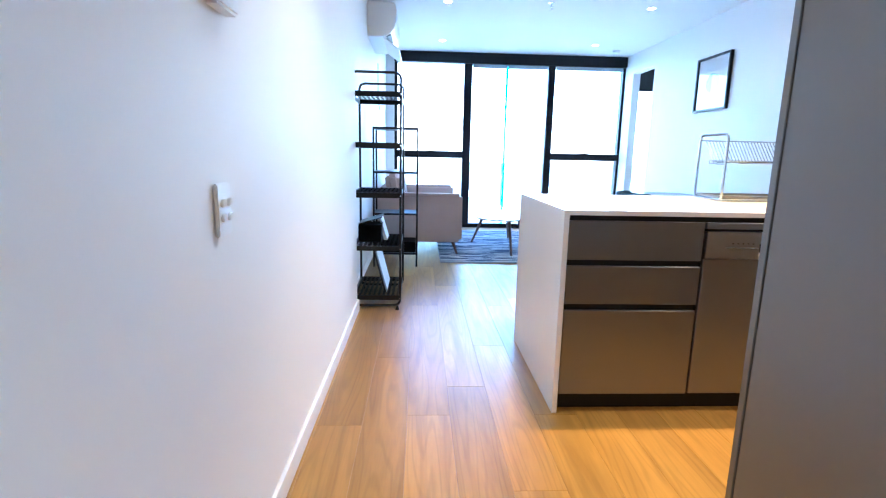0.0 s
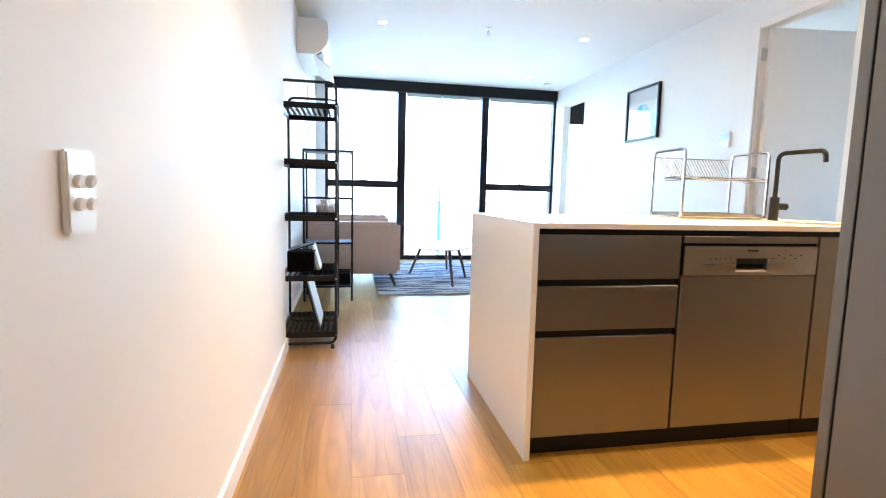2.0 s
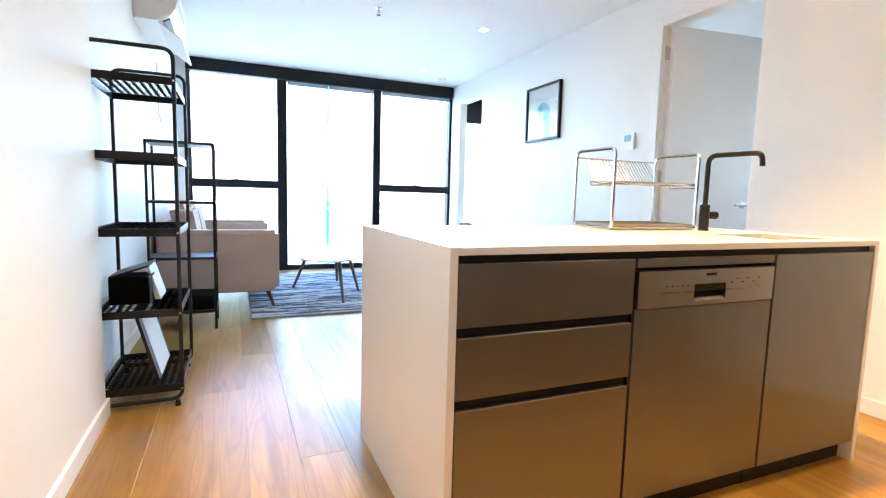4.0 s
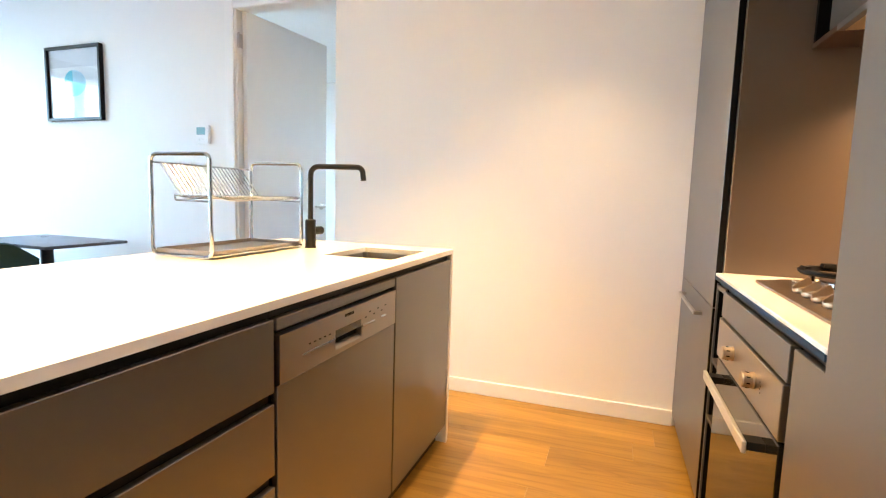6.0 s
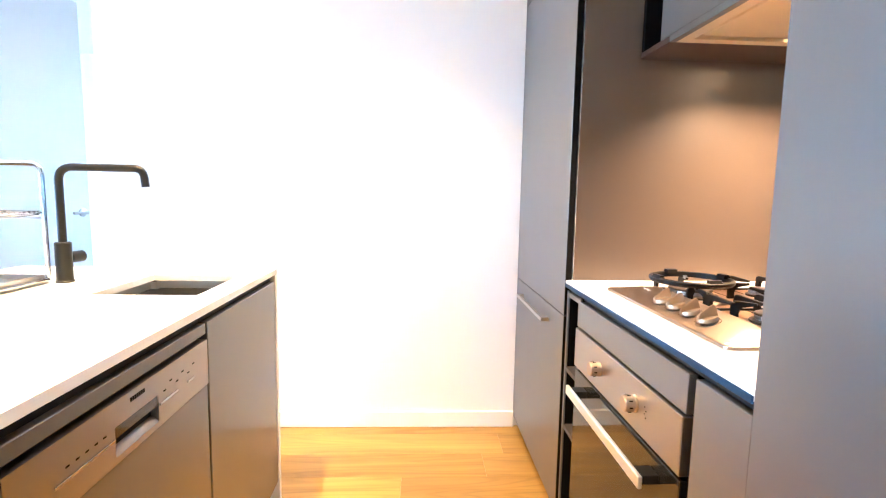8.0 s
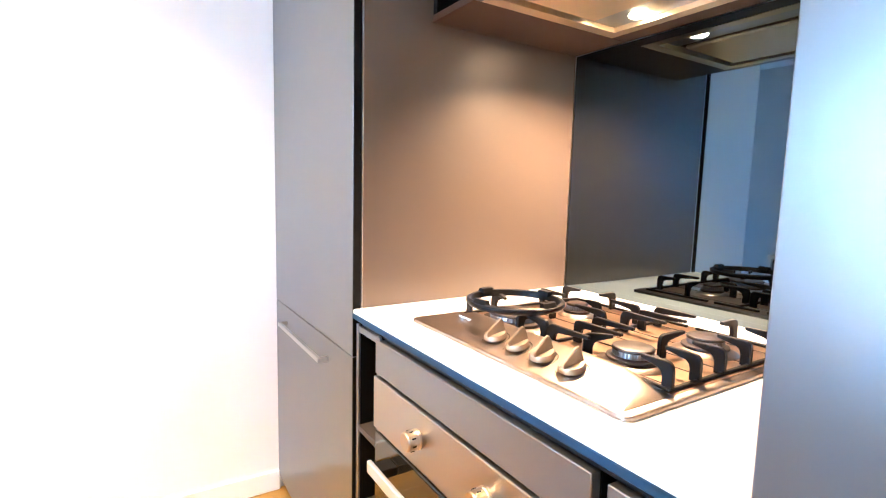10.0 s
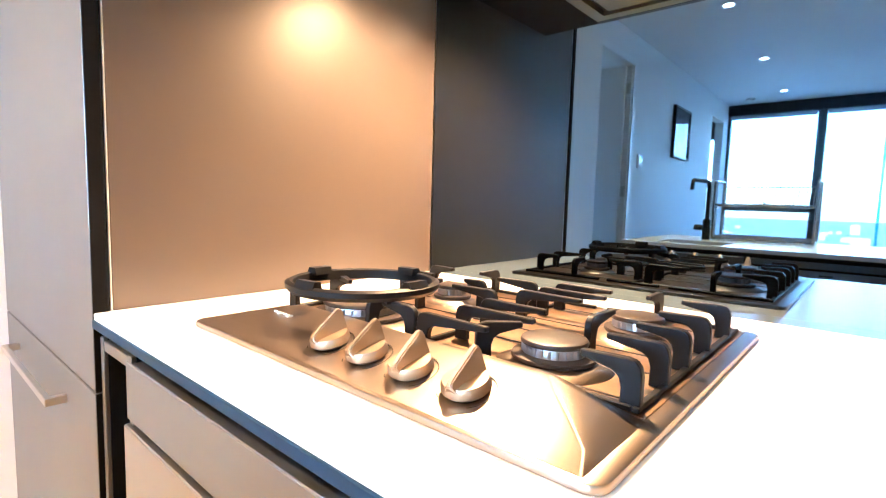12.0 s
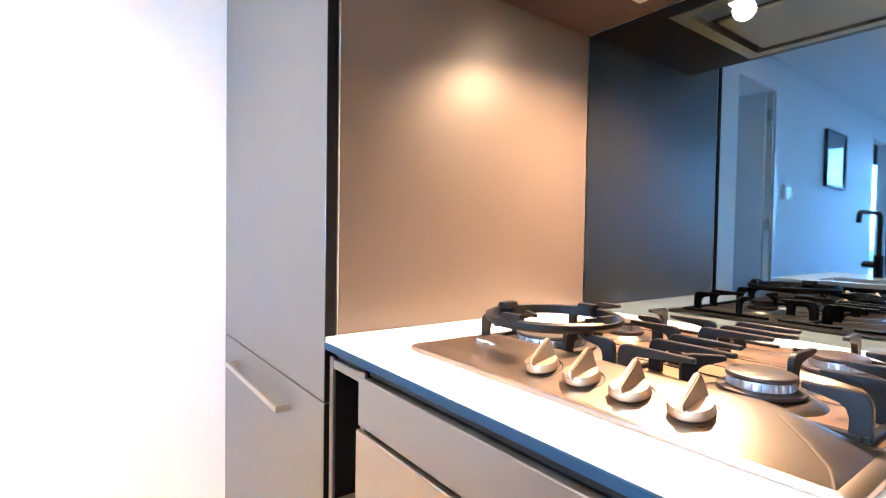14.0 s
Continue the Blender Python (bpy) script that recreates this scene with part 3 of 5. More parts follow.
part("print_band", box(XP - 0.0155, XP - 0.0141, PY0 + 0.022, PY1 - 0.022, 2.035, PZ1 - 0.022), M_GREYPRINT, pic, "grey printed band")
for a0, wide, m in ((-90, 1.0, M_TEAL), (90, 1.45, M_BLUEINK)):
    bm = bmesh.new()
    lathe(bm, 0, 0, [(0, 0), (0.098, 0), (0.098, 0.001), (0, 0.001)], 24, a0, a0 + 180)
    for v in bm.verts:
        x, y, z = v.co
        v.co = (XP - 0.0158 - z, 5.452 + x * wide, 1.915 + y)
    part("half_disc", bm, m, pic)
part("glazing", box(XP - 0.020, XP - 0.018, PY0 + 0.022, PY1 - 0.022, PZ0 + 0.022, PZ1 - 0.022), M_FRONTGLASS, pic)

# ---- kitchen island ----
IX0, IX1, IY0, IY1, TOP = 0.738, 2.562, 2.117, 3.020, 0.90
SX0, SX1, SY0, SY1 = 2.080, 2.405, 2.192, 2.475
top = thing("island_benchtop", 1.65, 2.57, TOP, "white stone island benchtop with waterfall ends and a sink cut-out", "benchtop")
bm = bmesh.new()
for a, b, c, d in ((IX0, SX0, IY0, IY1), (SX1, IX1, IY0, IY1), (SX0, SX1, IY0, SY0), (SX0, SX1, SY1, IY1)):
    bx(bm, a, b, c, d, TOP - 0.02, TOP)
bmesh.ops.remove_doubles(bm, verts=bm.verts, dist=1e-5)
inner = [f for f in bm.faces if abs(f.normal.z) < 0.5 and sum(1 for g in bm.faces if g is not f and (g.calc_center_median() - f.calc_center_median()).length < 1e-4)]
bmesh.ops.delete(bm, geom=inner, context="FACES_ONLY")
part("slab", bm, M_STONE, top)
part("waterfall_end", box(IX0, IX0 + 0.022, IY0, IY1, 0, TOP - 0.02), M_STONE, top)
part("waterfall_end", box(IX1 - 0.022, IX1, IY0, IY1, 0, TOP - 0.02), M_STONE, top)

sink = thing("sink", 2.28, 2.35, 0.70, "undermounted stainless steel sink bowl", "sink")
bm = bmesh.new()
pts = [(SX0 - 0.004, SY0 - 0.004), (SX1 + 0.004, SY0 - 0.004), (SX1 + 0.004, SY1 + 0.004), (SX0 - 0.004, SY1 + 0.004)]
upper = [bm.verts.new((x, y, TOP - 0.021)) for x, y in pts]
cx, cy = (SX0 + SX1) / 2, (SY0 + SY1) / 2
lower = [bm.verts.new((cx + (x - cx) * 0.93, cy + (y - cy) * 0.93, 0.72)) for x, y in pts]
for i in range(4):
    bm.faces.new((upper[i], upper[(i + 1) % 4], lower[(i + 1) % 4], lower[i]))
bm.faces.new(lower)
bmesh.ops.bevel(bm, geom=[e for e in bm.edges if len(e.link_faces) == 2], offset=0.02, segments=4, affect="EDGES")
bmesh.ops.solidify(bm, geom=list(bm.faces), thickness=0.0015)
bowl = part("bowl", bm, M_STEEL, sink)
bm = bmesh.new()
lathe(bm, cx, cy, [(0, 0.722), (0.03, 0.7225), (0.042, 0.725), (0.042, 0.7215), (0, 0.7215)], 24)
part("drain", bm, M_CHROME, sink)


def island_unit(name, label, x0, x1):
    u = thing(name, (x0 + x1) / 2, 2.5, 0, label, "cabinet", "island cabinets")
    part("carcass", box(x0, x1, IY0 + 0.022, IY1 - 0.02, 0.085, 0.855), M_DARK, u)
    part("finger_rail", box(x0, x1, IY0 + 0.02, IY0 + 0.04, 0.855, TOP - 0.021), M_RAIL, u, "black recessed finger rail")
    part("plinth", box(x0, x1, IY0 + 0.05, IY0 + 0.066, 0, 0.085), M_RAIL, u, "dark recessed plinth")
    return u


u = island_unit("drawer_cabinet", "grey laminate island drawer unit with three drawers", IX0 + 0.022, 1.342)
for z0, z1 in ((0.692, 0.857), (0.500, 0.666), (0.088, 0.472)):
    part("drawer_front", box(IX0 + 0.026, 1.337, IY0 + 0.002, IY0 + 0.02, z0, z1, r=0.0015), M_LAM, u)
for z0, z1 in ((0.667, 0.691), (0.473, 0.499)):
    part("finger_rail", box(IX0 + 0.026, 1.337, IY0 + 0.0195, IY0 + 0.0215, z0, z1), M_RAIL, u, "black recessed finger rail")
u = island_unit("sink_cabinet", "grey laminate island sink cupboard", 1.962, IX1 - 0.022)
part("door", box(1.967, IX1 - 0.026, IY0 + 0.002, IY0 + 0.02, 0.088, 0.857, r=0.0015), M_LAM, u)

dw = thing("dishwasher", 1.65, 2.4, 0, "semi-integrated dishwasher with a steel control panel and grey door", "dishwasher")
part("body", box(1.345, 1.959, IY0 + 0.022, IY1 - 0.03, 0.085, 0.854), M_DARK, dw)
part("finger_rail", box(1.343, 1.961, IY0 + 0.02, IY0 + 0.04, 0.855, TOP - 0.021), M_RAIL, dw, "black recessed finger rail")
part("plinth", box(1.343, 1.961, IY0 + 0.052, IY0 + 0.068, 0, 0.085), M_RAIL, dw)
part("filler_strip", box(1.347, 1.957, IY0 + 0.002, IY0 + 0.02, 0.830, 0.857, r=0.0015), M_LAM, dw)
part("door_panel", box(1.347, 1.957, IY0 + 0.002, IY0 + 0.02, 0.090, 0.702, r=0.0015), M_LAM, dw, "grey laminate door panel")
cp = bmesh.new()
for a, b, c, d in ((1.350, 1.580, 0.705, 0.818), (1.722, 1.954, 0.705, 0.818), (1.580, 1.722, 0.772, 0.818), (1.580, 1.722, 0.705, 0.718)):
    bx(cp, a, b, IY0 - 0.002, IY0 + 0.02, c, d)
bmesh.ops.remove_doubles(cp, verts=cp.verts, dist=1e-5)
inner = [f for f in cp.faces if sum(1 for g in cp.faces if g is not f and (g.calc_center_median() - f.calc_center_median()).length < 1e-4)]
bmesh.ops.delete(cp, geom=inner, context="FACES_ONLY")
panel = part("control_panel", cp, M_FASCIA, dw, "brushed steel control panel")
part("grip_recess", box(1.580, 1.722, IY0 + 0.014, IY0 + 0.0205, 0.718, 0.772), M_DARK, panel, "dark grip recess")
part("grip_lip", extrude(bmesh.new(), [(IY0 - 0.001, 0.718), (IY0 + 0.013, 0.719), (IY0 + 0.013, 0.730), (IY0 + 0.002, 0.722)], "x", 1.581, 1.721), M_FASCIA, panel)
part("display", box(1.581, 1.721, IY0 - 0.0008, IY0 + 0.012, 0.750, 0.7715, r=0.001), M_OVENGLASS, panel, "black display window")
part("strip", box(1.435, 1.578, IY0 - 0.0042, IY0 - 0.0012, 0.748, 0.753, r=0.0008), M_CHROME, panel, "bright trim strip")
part("strip", box(1.725, 1.80, IY0 - 0.0042, IY0 - 0.0012, 0.748, 0.753, r=0.0008), M_CHROME, panel, "bright trim strip")
part("strip", box(1.845, 1.88, IY0 - 0.0042, IY0 - 0.0012, 0.748, 0.753, r=0.0008), M_CHROME, panel, "bright trim strip")
for k in range(7):
    part("mark", box(1.628 + 0.007 * k, 1.633 + 0.007 * k, IY0 - 0.0026, IY0 - 0.0018, 0.798, 0.806), M_DARK, panel)
for k in range(6):
    part("mark", box(1.742 + 0.026 * k, 1.752 + 0.026 * k, IY0 - 0.0026, IY0 - 0.0018, 0.770 + 0.012 * (k % 2), 0.773 + 0.012 * (k % 2)), M_DARK, panel)
for k in range(5):
    part("mark", box(1.46 + 0.022 * k, 1.468 + 0.022 * k, IY0 - 0.0026, IY0 - 0.0018, 0.768, 0.771), M_DARK, panel)
part("back_panel", box(IX0 + 0.022, IX1 - 0.022, IY1 - 0.019, IY1 - 0.004, 0, TOP - 0.0205), M_LAM, top, "grey laminate back panel")

# tap
TX, TY = 2.258, 2.658
tap = thing("kitchen_tap", TX, TY, TOP, "matt black square-neck mixer tap beside the sink", "tap")
bm = bmesh.new()
lathe(bm, TX, TY, [(0, TOP), (0.024, TOP), (0.024, TOP + 0.004), (0.022, TOP + 0.006), (0.022, TOP + 0.118), (0.019, TOP + 0.121), (0, TOP + 0.121)], 24)
part("body", bm, M_BLACK, tap)
bm = bmesh.new()
tube(bm, fillet([(TX, TY, TOP + 0.115), (TX, TY, 1.243), (TX + 0.034, TY - 0.226, 1.243), (TX + 0.035, TY - 0.231, 1.188)], 0.042, 8), 0.0112, 14)
part("spout", bm, M_BLACK, tap)
bm = bmesh.new()
tube(bm, [(TX + 0.018, TY - 0.004, 0.972), (TX + 0.062, TY - 0.012, 0.972)], 0.0175, 16)
lever = part("lever_hub", bm, M_BLACK, tap)
bm = bmesh.new()
tube(bm, [(TX + 0.058, TY - 0.0115, 0.972), (TX + 0.066, TY - 0.0125, 0.974)], [0.0145, 0.0125], 14)
part("lever", bm, M_BLACK, lever)

# ---- dish rack ----
RX0, RX1, RY0, RY1, RT = 1.744, 2.234, 2.688, 2.946, 1.250
rack = thing("dish_rack", 2.0, 2.83, TOP, "two-tier chrome wire dish rack with a drip tray", "dish rack")
for x in (RX0, RX1):
    bm = bmesh.new()
    loop = [(x, 2.83, TOP + 0.007), (x, RY0, TOP + 0.007), (x, RY0, RT), (x, RY1, RT), (x, RY1, TOP + 0.007), (x, 2.831, TOP + 0.007)]
    tube(bm, fillet(loop, 0.03, 6)[:-1], 0.0068, 10, closed=True)
    part("end_loop", bm, M_CHROME, rack, "bent chrome tube end frame")
for y in (RY0, RY1):
    part("base_rail", tube(bmesh.new(), [(RX0, y, TOP + 0.012), (RX1, y, TOP + 0.012)], 0.005, 8), M_CHROME, rack)
bm = bmesh.new()
bx(bm, RX0 + 0.012, RX1 - 0.012, RY0 + 0.010, RY1 - 0.010, TOP + 0.012, TOP + 0.015)
bx(bm, RX0 + 0.012, RX1 - 0.012, RY0 + 0.006, RY0 + 0.010, TOP + 0.010, TOP + 0.028)
bx(bm, RX0 + 0.012, RX1 - 0.012, RY1 - 0.010, RY1 - 0.006, TOP + 0.010, TOP + 0.028)
bx(bm, RX0 + 0.008, RX0 + 0.012, RY0 + 0.006, RY1 - 0.006, TOP + 0.010, TOP + 0.028)
bx(bm, RX1 - 0.012, RX1 - 0.008, RY0 + 0.006, RY1 - 0.006, TOP + 0.010, TOP + 0.028)
part("drip_tray", bm, M_FASCIA, rack, "brushed steel drip tray")
ZB, ZT, YS = 1.112, 1.222, RY0 + 0.160
bm = bmesh.new()
tube(bm, fillet([(RX0 + 0.002, RY0 + 0.02, ZB), (RX0 - 0.002, RY0 - 0.02, ZB), (RX0 + 0.06, RY0 - 0.028, ZB - 0.012), (RX1 - 0.02, RY0 - 0.0, ZB - 0.006), (RX1, RY0 + 0.01, ZB)], 0.02, 4), 0.0036, 8)
tube(bm, [(RX0, RY0 + 0.012, ZB), (RX1, RY0 + 0.012, ZB)], 0.0036, 8)
tube(bm, [(RX0 + 0.004, YS, ZB), (RX1 - 0.004, YS, ZB)], 0.0036, 8)
for x in (RX0 + 0.004, RX1 - 0.004):
    tube(bm, fillet([(x, RY0, ZB), (x, YS, ZB), (x, YS - 0.004, ZB - 0.016), (x, RY0, ZB - 0.018)], 0.006, 3), 0.0032, 8)
tube(bm, [(RX0, 2.80, ZB - 0.008), (RX1, 2.80, ZB - 0.008)], 0.003, 8)
part("shelf_frame", bm, M_CHROME, rack)
part("top_rail", tube(bmesh.new(), [(RX0, RY1 - 0.012, ZT), (RX1, RY1 - 0.012, ZT)], 0.0036, 8), M_CHROME, rack)
bm = tube(bmesh.new(), fillet([(RX0, RY0 + 0.004, ZB), (RX0, 2.78, ZB - 0.010), (RX0, YS, ZB - 0.002)], 0.012, 3), 0.0021, 6)
wire = mesh_of("wire", bm, M_CHROME)
for k in range(25):
    again("wire", wire, rack, (0.018 + (RX1 - RX0 - 0.036) * k / 24, 0, 0))
bm = tube(bmesh.new(), [(RX0, YS - 0.006, ZB - 0.002), (RX0, RY1 - 0.012, ZT)], 0.0022, 6)
wire2 = mesh_of("plate_divider", bm, M_CHROME)
for k in range(22):
    again("plate_divider", wire2, rack, (0.026 + (RX1 - RX0 - 0.10) * k / 21, 0, 0))

HZ, HF = 1.630, 0.884   # rangehood underside and front
# ---- tall cabinet beside the hall ----
CF = 1.090
tall = thing("tall_cabinet", 1.15, 0.75, 0, "full-height grey laminate cabinet housing at the hall corner", "cabinet")
part("side_panel", box(0.837, 0.857, 0.41, CF - 0.014, 0, CEIL - 0.002, r=0.001), M_LAM, tall)
part("side_panel", box(1.416, 1.436, 0.271, CF - 0.014, 0, CEIL - 0.002, r=0.001), M_LAM, tall)
part("door", box(0.835, 1.436, CF - 0.011, CF + 0.008, 0.06, CEIL - 0.004, r=0.0015), M_LAM, tall)
part("plinth", box(0.86, 1.40, CF - 0.07, CF - 0.055, 0, 0.06), M_RAIL, tall)

# ---- pantry tower ----
tow = thing("pantry_tower", 2.77, 0.75, 0, "tall grey laminate pantry cupboard with a steel bar handle", "cabinet")
part("carcass", box(2.486, 3.172, 0.41, CF - 0.02, 0.06, CEIL - 0.002), M_DARK, tow)
# black filler and door strips paint the shade of the gap beside the panel
part("filler", box(2.445, 2.4855, CF - 0.046, CF - 0.0185, 0.06, CEIL - 0.002), M_DARK, tow, "filler board blackened for the shade of the gap")
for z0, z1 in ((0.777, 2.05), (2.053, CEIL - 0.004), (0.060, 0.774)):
    part("edge_band", box(2.3965, 2.3988, CF - 0.018, CF + 0.0025, z0, z1), M_DARK, tow, "black strip with the door edge's shade painted in")
part("upper_door", box(2.399, 3.172, CF - 0.018, CF + 0.003, 0.777, 2.05, r=0.0015), M_LAM, tow)
part("top_door", box(2.399, 3.172, CF - 0.018, CF + 0.003, 2.053, CEIL - 0.004, r=0.0015), M_LAM, tow)
ld = part("lower_door", box(2.399, 3.172, CF - 0.018, CF + 0.003, 0.060, 0.774, r=0.0015), M_LAM, tow)
bm = bmesh.new()
bx(bm, 2.581, 3.030, CF + 0.024, CF + 0.034, 0.708, 0.722, r=0.001)
bx(bm, 2.581, 2.593, CF + 0.003, CF + 0.026, 0.708, 0.722)
bx(bm, 3.018, 3.030, CF + 0.003, CF + 0.026, 0.708, 0.722)
part("bar_handle", bm, M_STEEL, ld, "satin steel bar handle")
part("plinth", box(2.43, 3.172, CF - 0.06, CF - 0.045, 0, 0.06), M_RAIL, tow)
side = thing("splashback_panel", 2.38, 0.73, 0.9, "dark bronze-grey satin side panel beside the cooktop", "panel")
part("board", box(2.381, 2.408, 0.358, 1.072, TOP, CEIL - 0.003, r=0.0012), M_PANEL, side)
part("edge_trim", box(2.3805, 2.4085, 1.0722, 1.0752, TOP, CEIL - 0.003, r=0.0008), M_SATIN, side, "satin metal edge trim")
# black sheet drawn where the gap behind the board is only shaded
part("shadow_gap", box(2.4085, 2.425, 0.358, 1.06, TOP, CEIL - 0.003), M_DARK, side, "black sheet painted as the shade of the gap")
mir = thing("mirror_splashback", 1.9, 0.41, 0.9, "grey tinted mirror splashback behind the cooktop", "mirror")
bm = box(1.437, 2.3805, 0.345, 0.357, TOP, HZ - 0.001)
part("glass", bm, M_MIRROR, mir)

# ---- cooking bench ----
bench = thing("kitchen_benchtop", 1.95, 0.75, TOP, "white stone kitchen benchtop holding the cooktop", "benchtop")
part("slab", box(1.470, 2.412, 0.412, CF + 0.002, TOP - 0.02, TOP, r=0.0015), M_STONE, bench)
part("slab_back", box(1.470, 2.4475, 0.272, 0.412, TOP - 0.02, TOP), M_STONE, bench)
part("slab_return", box(2.412, 2.4475, 0.412, 1.070, TOP - 0.02, TOP), M_STONE, bench)
# thin strip that paints the slab's front edge as blue shade
part("edge_band", box(1.4705, 2.4115, CF - 0.001, CF + 0.0045, TOP - 0.0225, TOP - 0.0095, r=0.001), M_EDGESHADE, bench, "strip with the blue shade of the slab edge painted on")
part("finger_rail", box(1.470, 2.395, CF - 0.040, CF - 0.012, 0.860, TOP - 0.0205, r=0.002), M_RAIL, bench, "dark anodised recessed finger rail")
nic = thing("open_rack", 2.33, 0.8, 0, "narrow open grey laminate rack with three pigeonholes in painted shade", "cabinet")
# behind the laminate edges the sides are black, with the shade painted in
for x0, x1 in ((2.385, 2.400), (2.262, 2.277)):
    part("side", box(x0, x1, 0.5, CF - 0.009, 0.06, 0.866), M_DARK, nic, "rack side blackened for the shade inside")
    part("front_edge", box(x0, x1, CF - 0.0088, CF - 0.003, 0.06, 0.866, r=0.001), M_LAM, nic)
part("back", box(2.277, 2.385, 0.50, 0.51, 0.06, 0.866), M_DARK, nic)
# lower shelves are darker than the top one, shade put into their colour
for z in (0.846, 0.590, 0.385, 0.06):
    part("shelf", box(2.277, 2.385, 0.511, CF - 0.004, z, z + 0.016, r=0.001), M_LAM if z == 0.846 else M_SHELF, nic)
part("plinth", box(2.262, 2.40, CF - 0.06, CF - 0.045, 0, 0.06), M_RAIL, nic)
slim = thing("slim_cupboard", 1.55, 0.8, 0, "slim grey laminate base cupboard", "cabinet")
part("carcass", box(1.459, 1.613, 0.43, CF - 0.021, 0.06, 0.857), M_DARK, slim)
part("door", box(1.459, 1.612, CF - 0.02, CF - 0.001, 0.06, 0.857, r=0.0015), M_LAM, slim)
part("plinth", box(1.452, 1.618, CF - 0.06, CF - 0.045, 0, 0.06), M_RAIL, slim)

oven = thing("oven", 1.94, 0.8, 0, "built-in steel oven with two dials and a black glass door", "oven")
part("body", box(1.622, 2.258, 0.43, CF - 0.021, 0.06, 0.857), M_DARK, oven)
part("filler_panel", box(1.622, 2.256, CF - 0.02, CF - 0.001, 0.777, 0.857, r=0.0015), M_LAM, oven, "grey laminate filler panel")
fas = part("control_panel", box(1.624, 2.254, CF - 0.02, CF + 0.004, 0.650, 0.772, r=0.002), M_FASCIA, oven, "brushed steel control panel")
for kx in (1.822, 2.045):
    bm = bmesh.new()
    lathe(bm, 0, 0, [(0, 0), (0.021, 0), (0.021, 0.004), (0.0195, 0.006), (0.0195, 0.026), (0.017, 0.029), (0, 0.029)], 28)
    for v in bm.verts:
        x, y, z = v.co
        v.co = (kx + x, CF + 0.004 + z, 0.712 + y)
    kn = part("dial", bm, M_KNOB, fas, "satin metal dial")
    for k in range(8):
        a = radians(45 * k + 10)
        bm = box(-0.0012, 0.0012, 0.012, 0.02, -0.004, 0.004)
        for v in bm.verts:
            x, y, z = v.co
            v.co = (kx + math.cos(a) * 0.0193 + x * 0.6, CF + 0.004 + y, 0.712 + math.sin(a) * 0.0193 + z * 0.4)
        part("dial_mark", bm, M_DARK, kn)
for k in range(4):
    part("mark", box(1.765 + 0.006 * (k % 2), 1.768 + 0.006 * (k % 2), CF + 0.0042, CF + 0.0048, 0.70 + 0.008 * k, 0.703 + 0.008 * k), M_DARK, fas)
od = part("oven_door", box(1.626, 2.252, CF - 0.02, CF, 0.065, 0.640, r=0.002), M_OVENGLASS, oven, "black glass oven door")
part("door_handle", box(1.69, 2.185, CF + 0.040, CF + 0.050, 0.584, 0.612, r=0.002), M_SATIN, od, "flat satin metal door handle")
for x in (1.70, 2.135):
    part("bracket", box(x, x + 0.040, CF, CF + 0.0405, 0.588, 0.608, r=0.001), M_RAIL, od, "black handle bracket")
part("plinth", box(1.622, 2.258, CF - 0.06, CF - 0.045, 0, 0.06), M_RAIL, oven)

# ---- cooktop ----
HX0, HX1, HY0, HY1 = 1.613, 2.208, 0.475, 1.010
hob = thing("cooktop", 1.92, 0.73, TOP, "stainless steel gas cooktop with four burners and cast iron grates", "cooktop")
part("tray", slab_round(HX0, HX1, HY0, HY1, TOP + 0.0005, TOP + 0.0075, 0.016, 0.0025), M_HOB, hob)
# control panel: a ramp that rises to the back and falls off to both ends
RAMP = [(1.0045, 0.0076, 0.000), (0.978, 0.0125, 0.012), (0.955, 0.0195, 0.034), (0.925, 0.0255, 0.063), (0.905, 0.0285, 0.080), (0.896, 0.0285, 0.083), (0.889, 0.0255, 0.083)]
bm = bmesh.new()
rows = []
for y, h, inset in RAMP:
    rows.append([bm.verts.new(p) for p in ((HX0 + 0.0155, y, TOP + 0.0076), (HX0 + 0.0165 + inset, y, TOP + h + 0.0002), (HX1 - 0.0165 - inset, y, TOP + h + 0.0002), (HX1 - 0.0155, y, TOP + 0.0076))])
for r0, r1 in zip(rows, rows[1:]):
    for i in range(3):
        bm.faces.new((r0[i], r0[i + 1], r1[i + 1], r1[i]))
y, h, inset = RAMP[-1]
low = [bm.verts.new((HX0 + 0.0175 + inset, y - 0.002, TOP + 0.0076)), bm.verts.new((HX1 - 0.0175 - inset, y - 0.002, TOP + 0.0076))]
bm.faces.new((rows[-1][1], rows[-1][2], low[1], low[0]))
bm.faces.new((rows[-1][0], rows[-1][1], low[0]))
bm.faces.new((rows[-1][2], rows[-1][3], low[1]))
bmesh.ops.recalc_face_normals(bm, faces=list(bm.faces))
bmesh.ops.bevel(bm, geom=[e for e in bm.edges if len(e.link_faces) == 2 and e.calc_face_angle() > 0.1 and abs((e.verts[0].co - e.verts[1].co).x) < 0.1], offset=0.0025, segments=3, affect="EDGES")
cpan = part("control_panel", bm, M_HOB, hob, "raised brushed steel control panel")
for k in range(6):
    bm = box(2.073 + 0.0075 * k, 2.078 + 0.0075 * k, 0.9355, 0.938 + 0.0045 * (k % 3 == 0), TOP + 0.0232, TOP + 0.0252)
    part("mark", bm, M_PAPER, cpan)
# brown of the well is a painted reflection of the amber-lit hood
part("well", box(HX0 + 0.017, HX1 - 0.017, HY0 + 0.016, 0.8868, TOP + 0.0077, TOP + 0.0085), M_WELL, hob, "dull steel well with the hood's brown reflection in its colour")
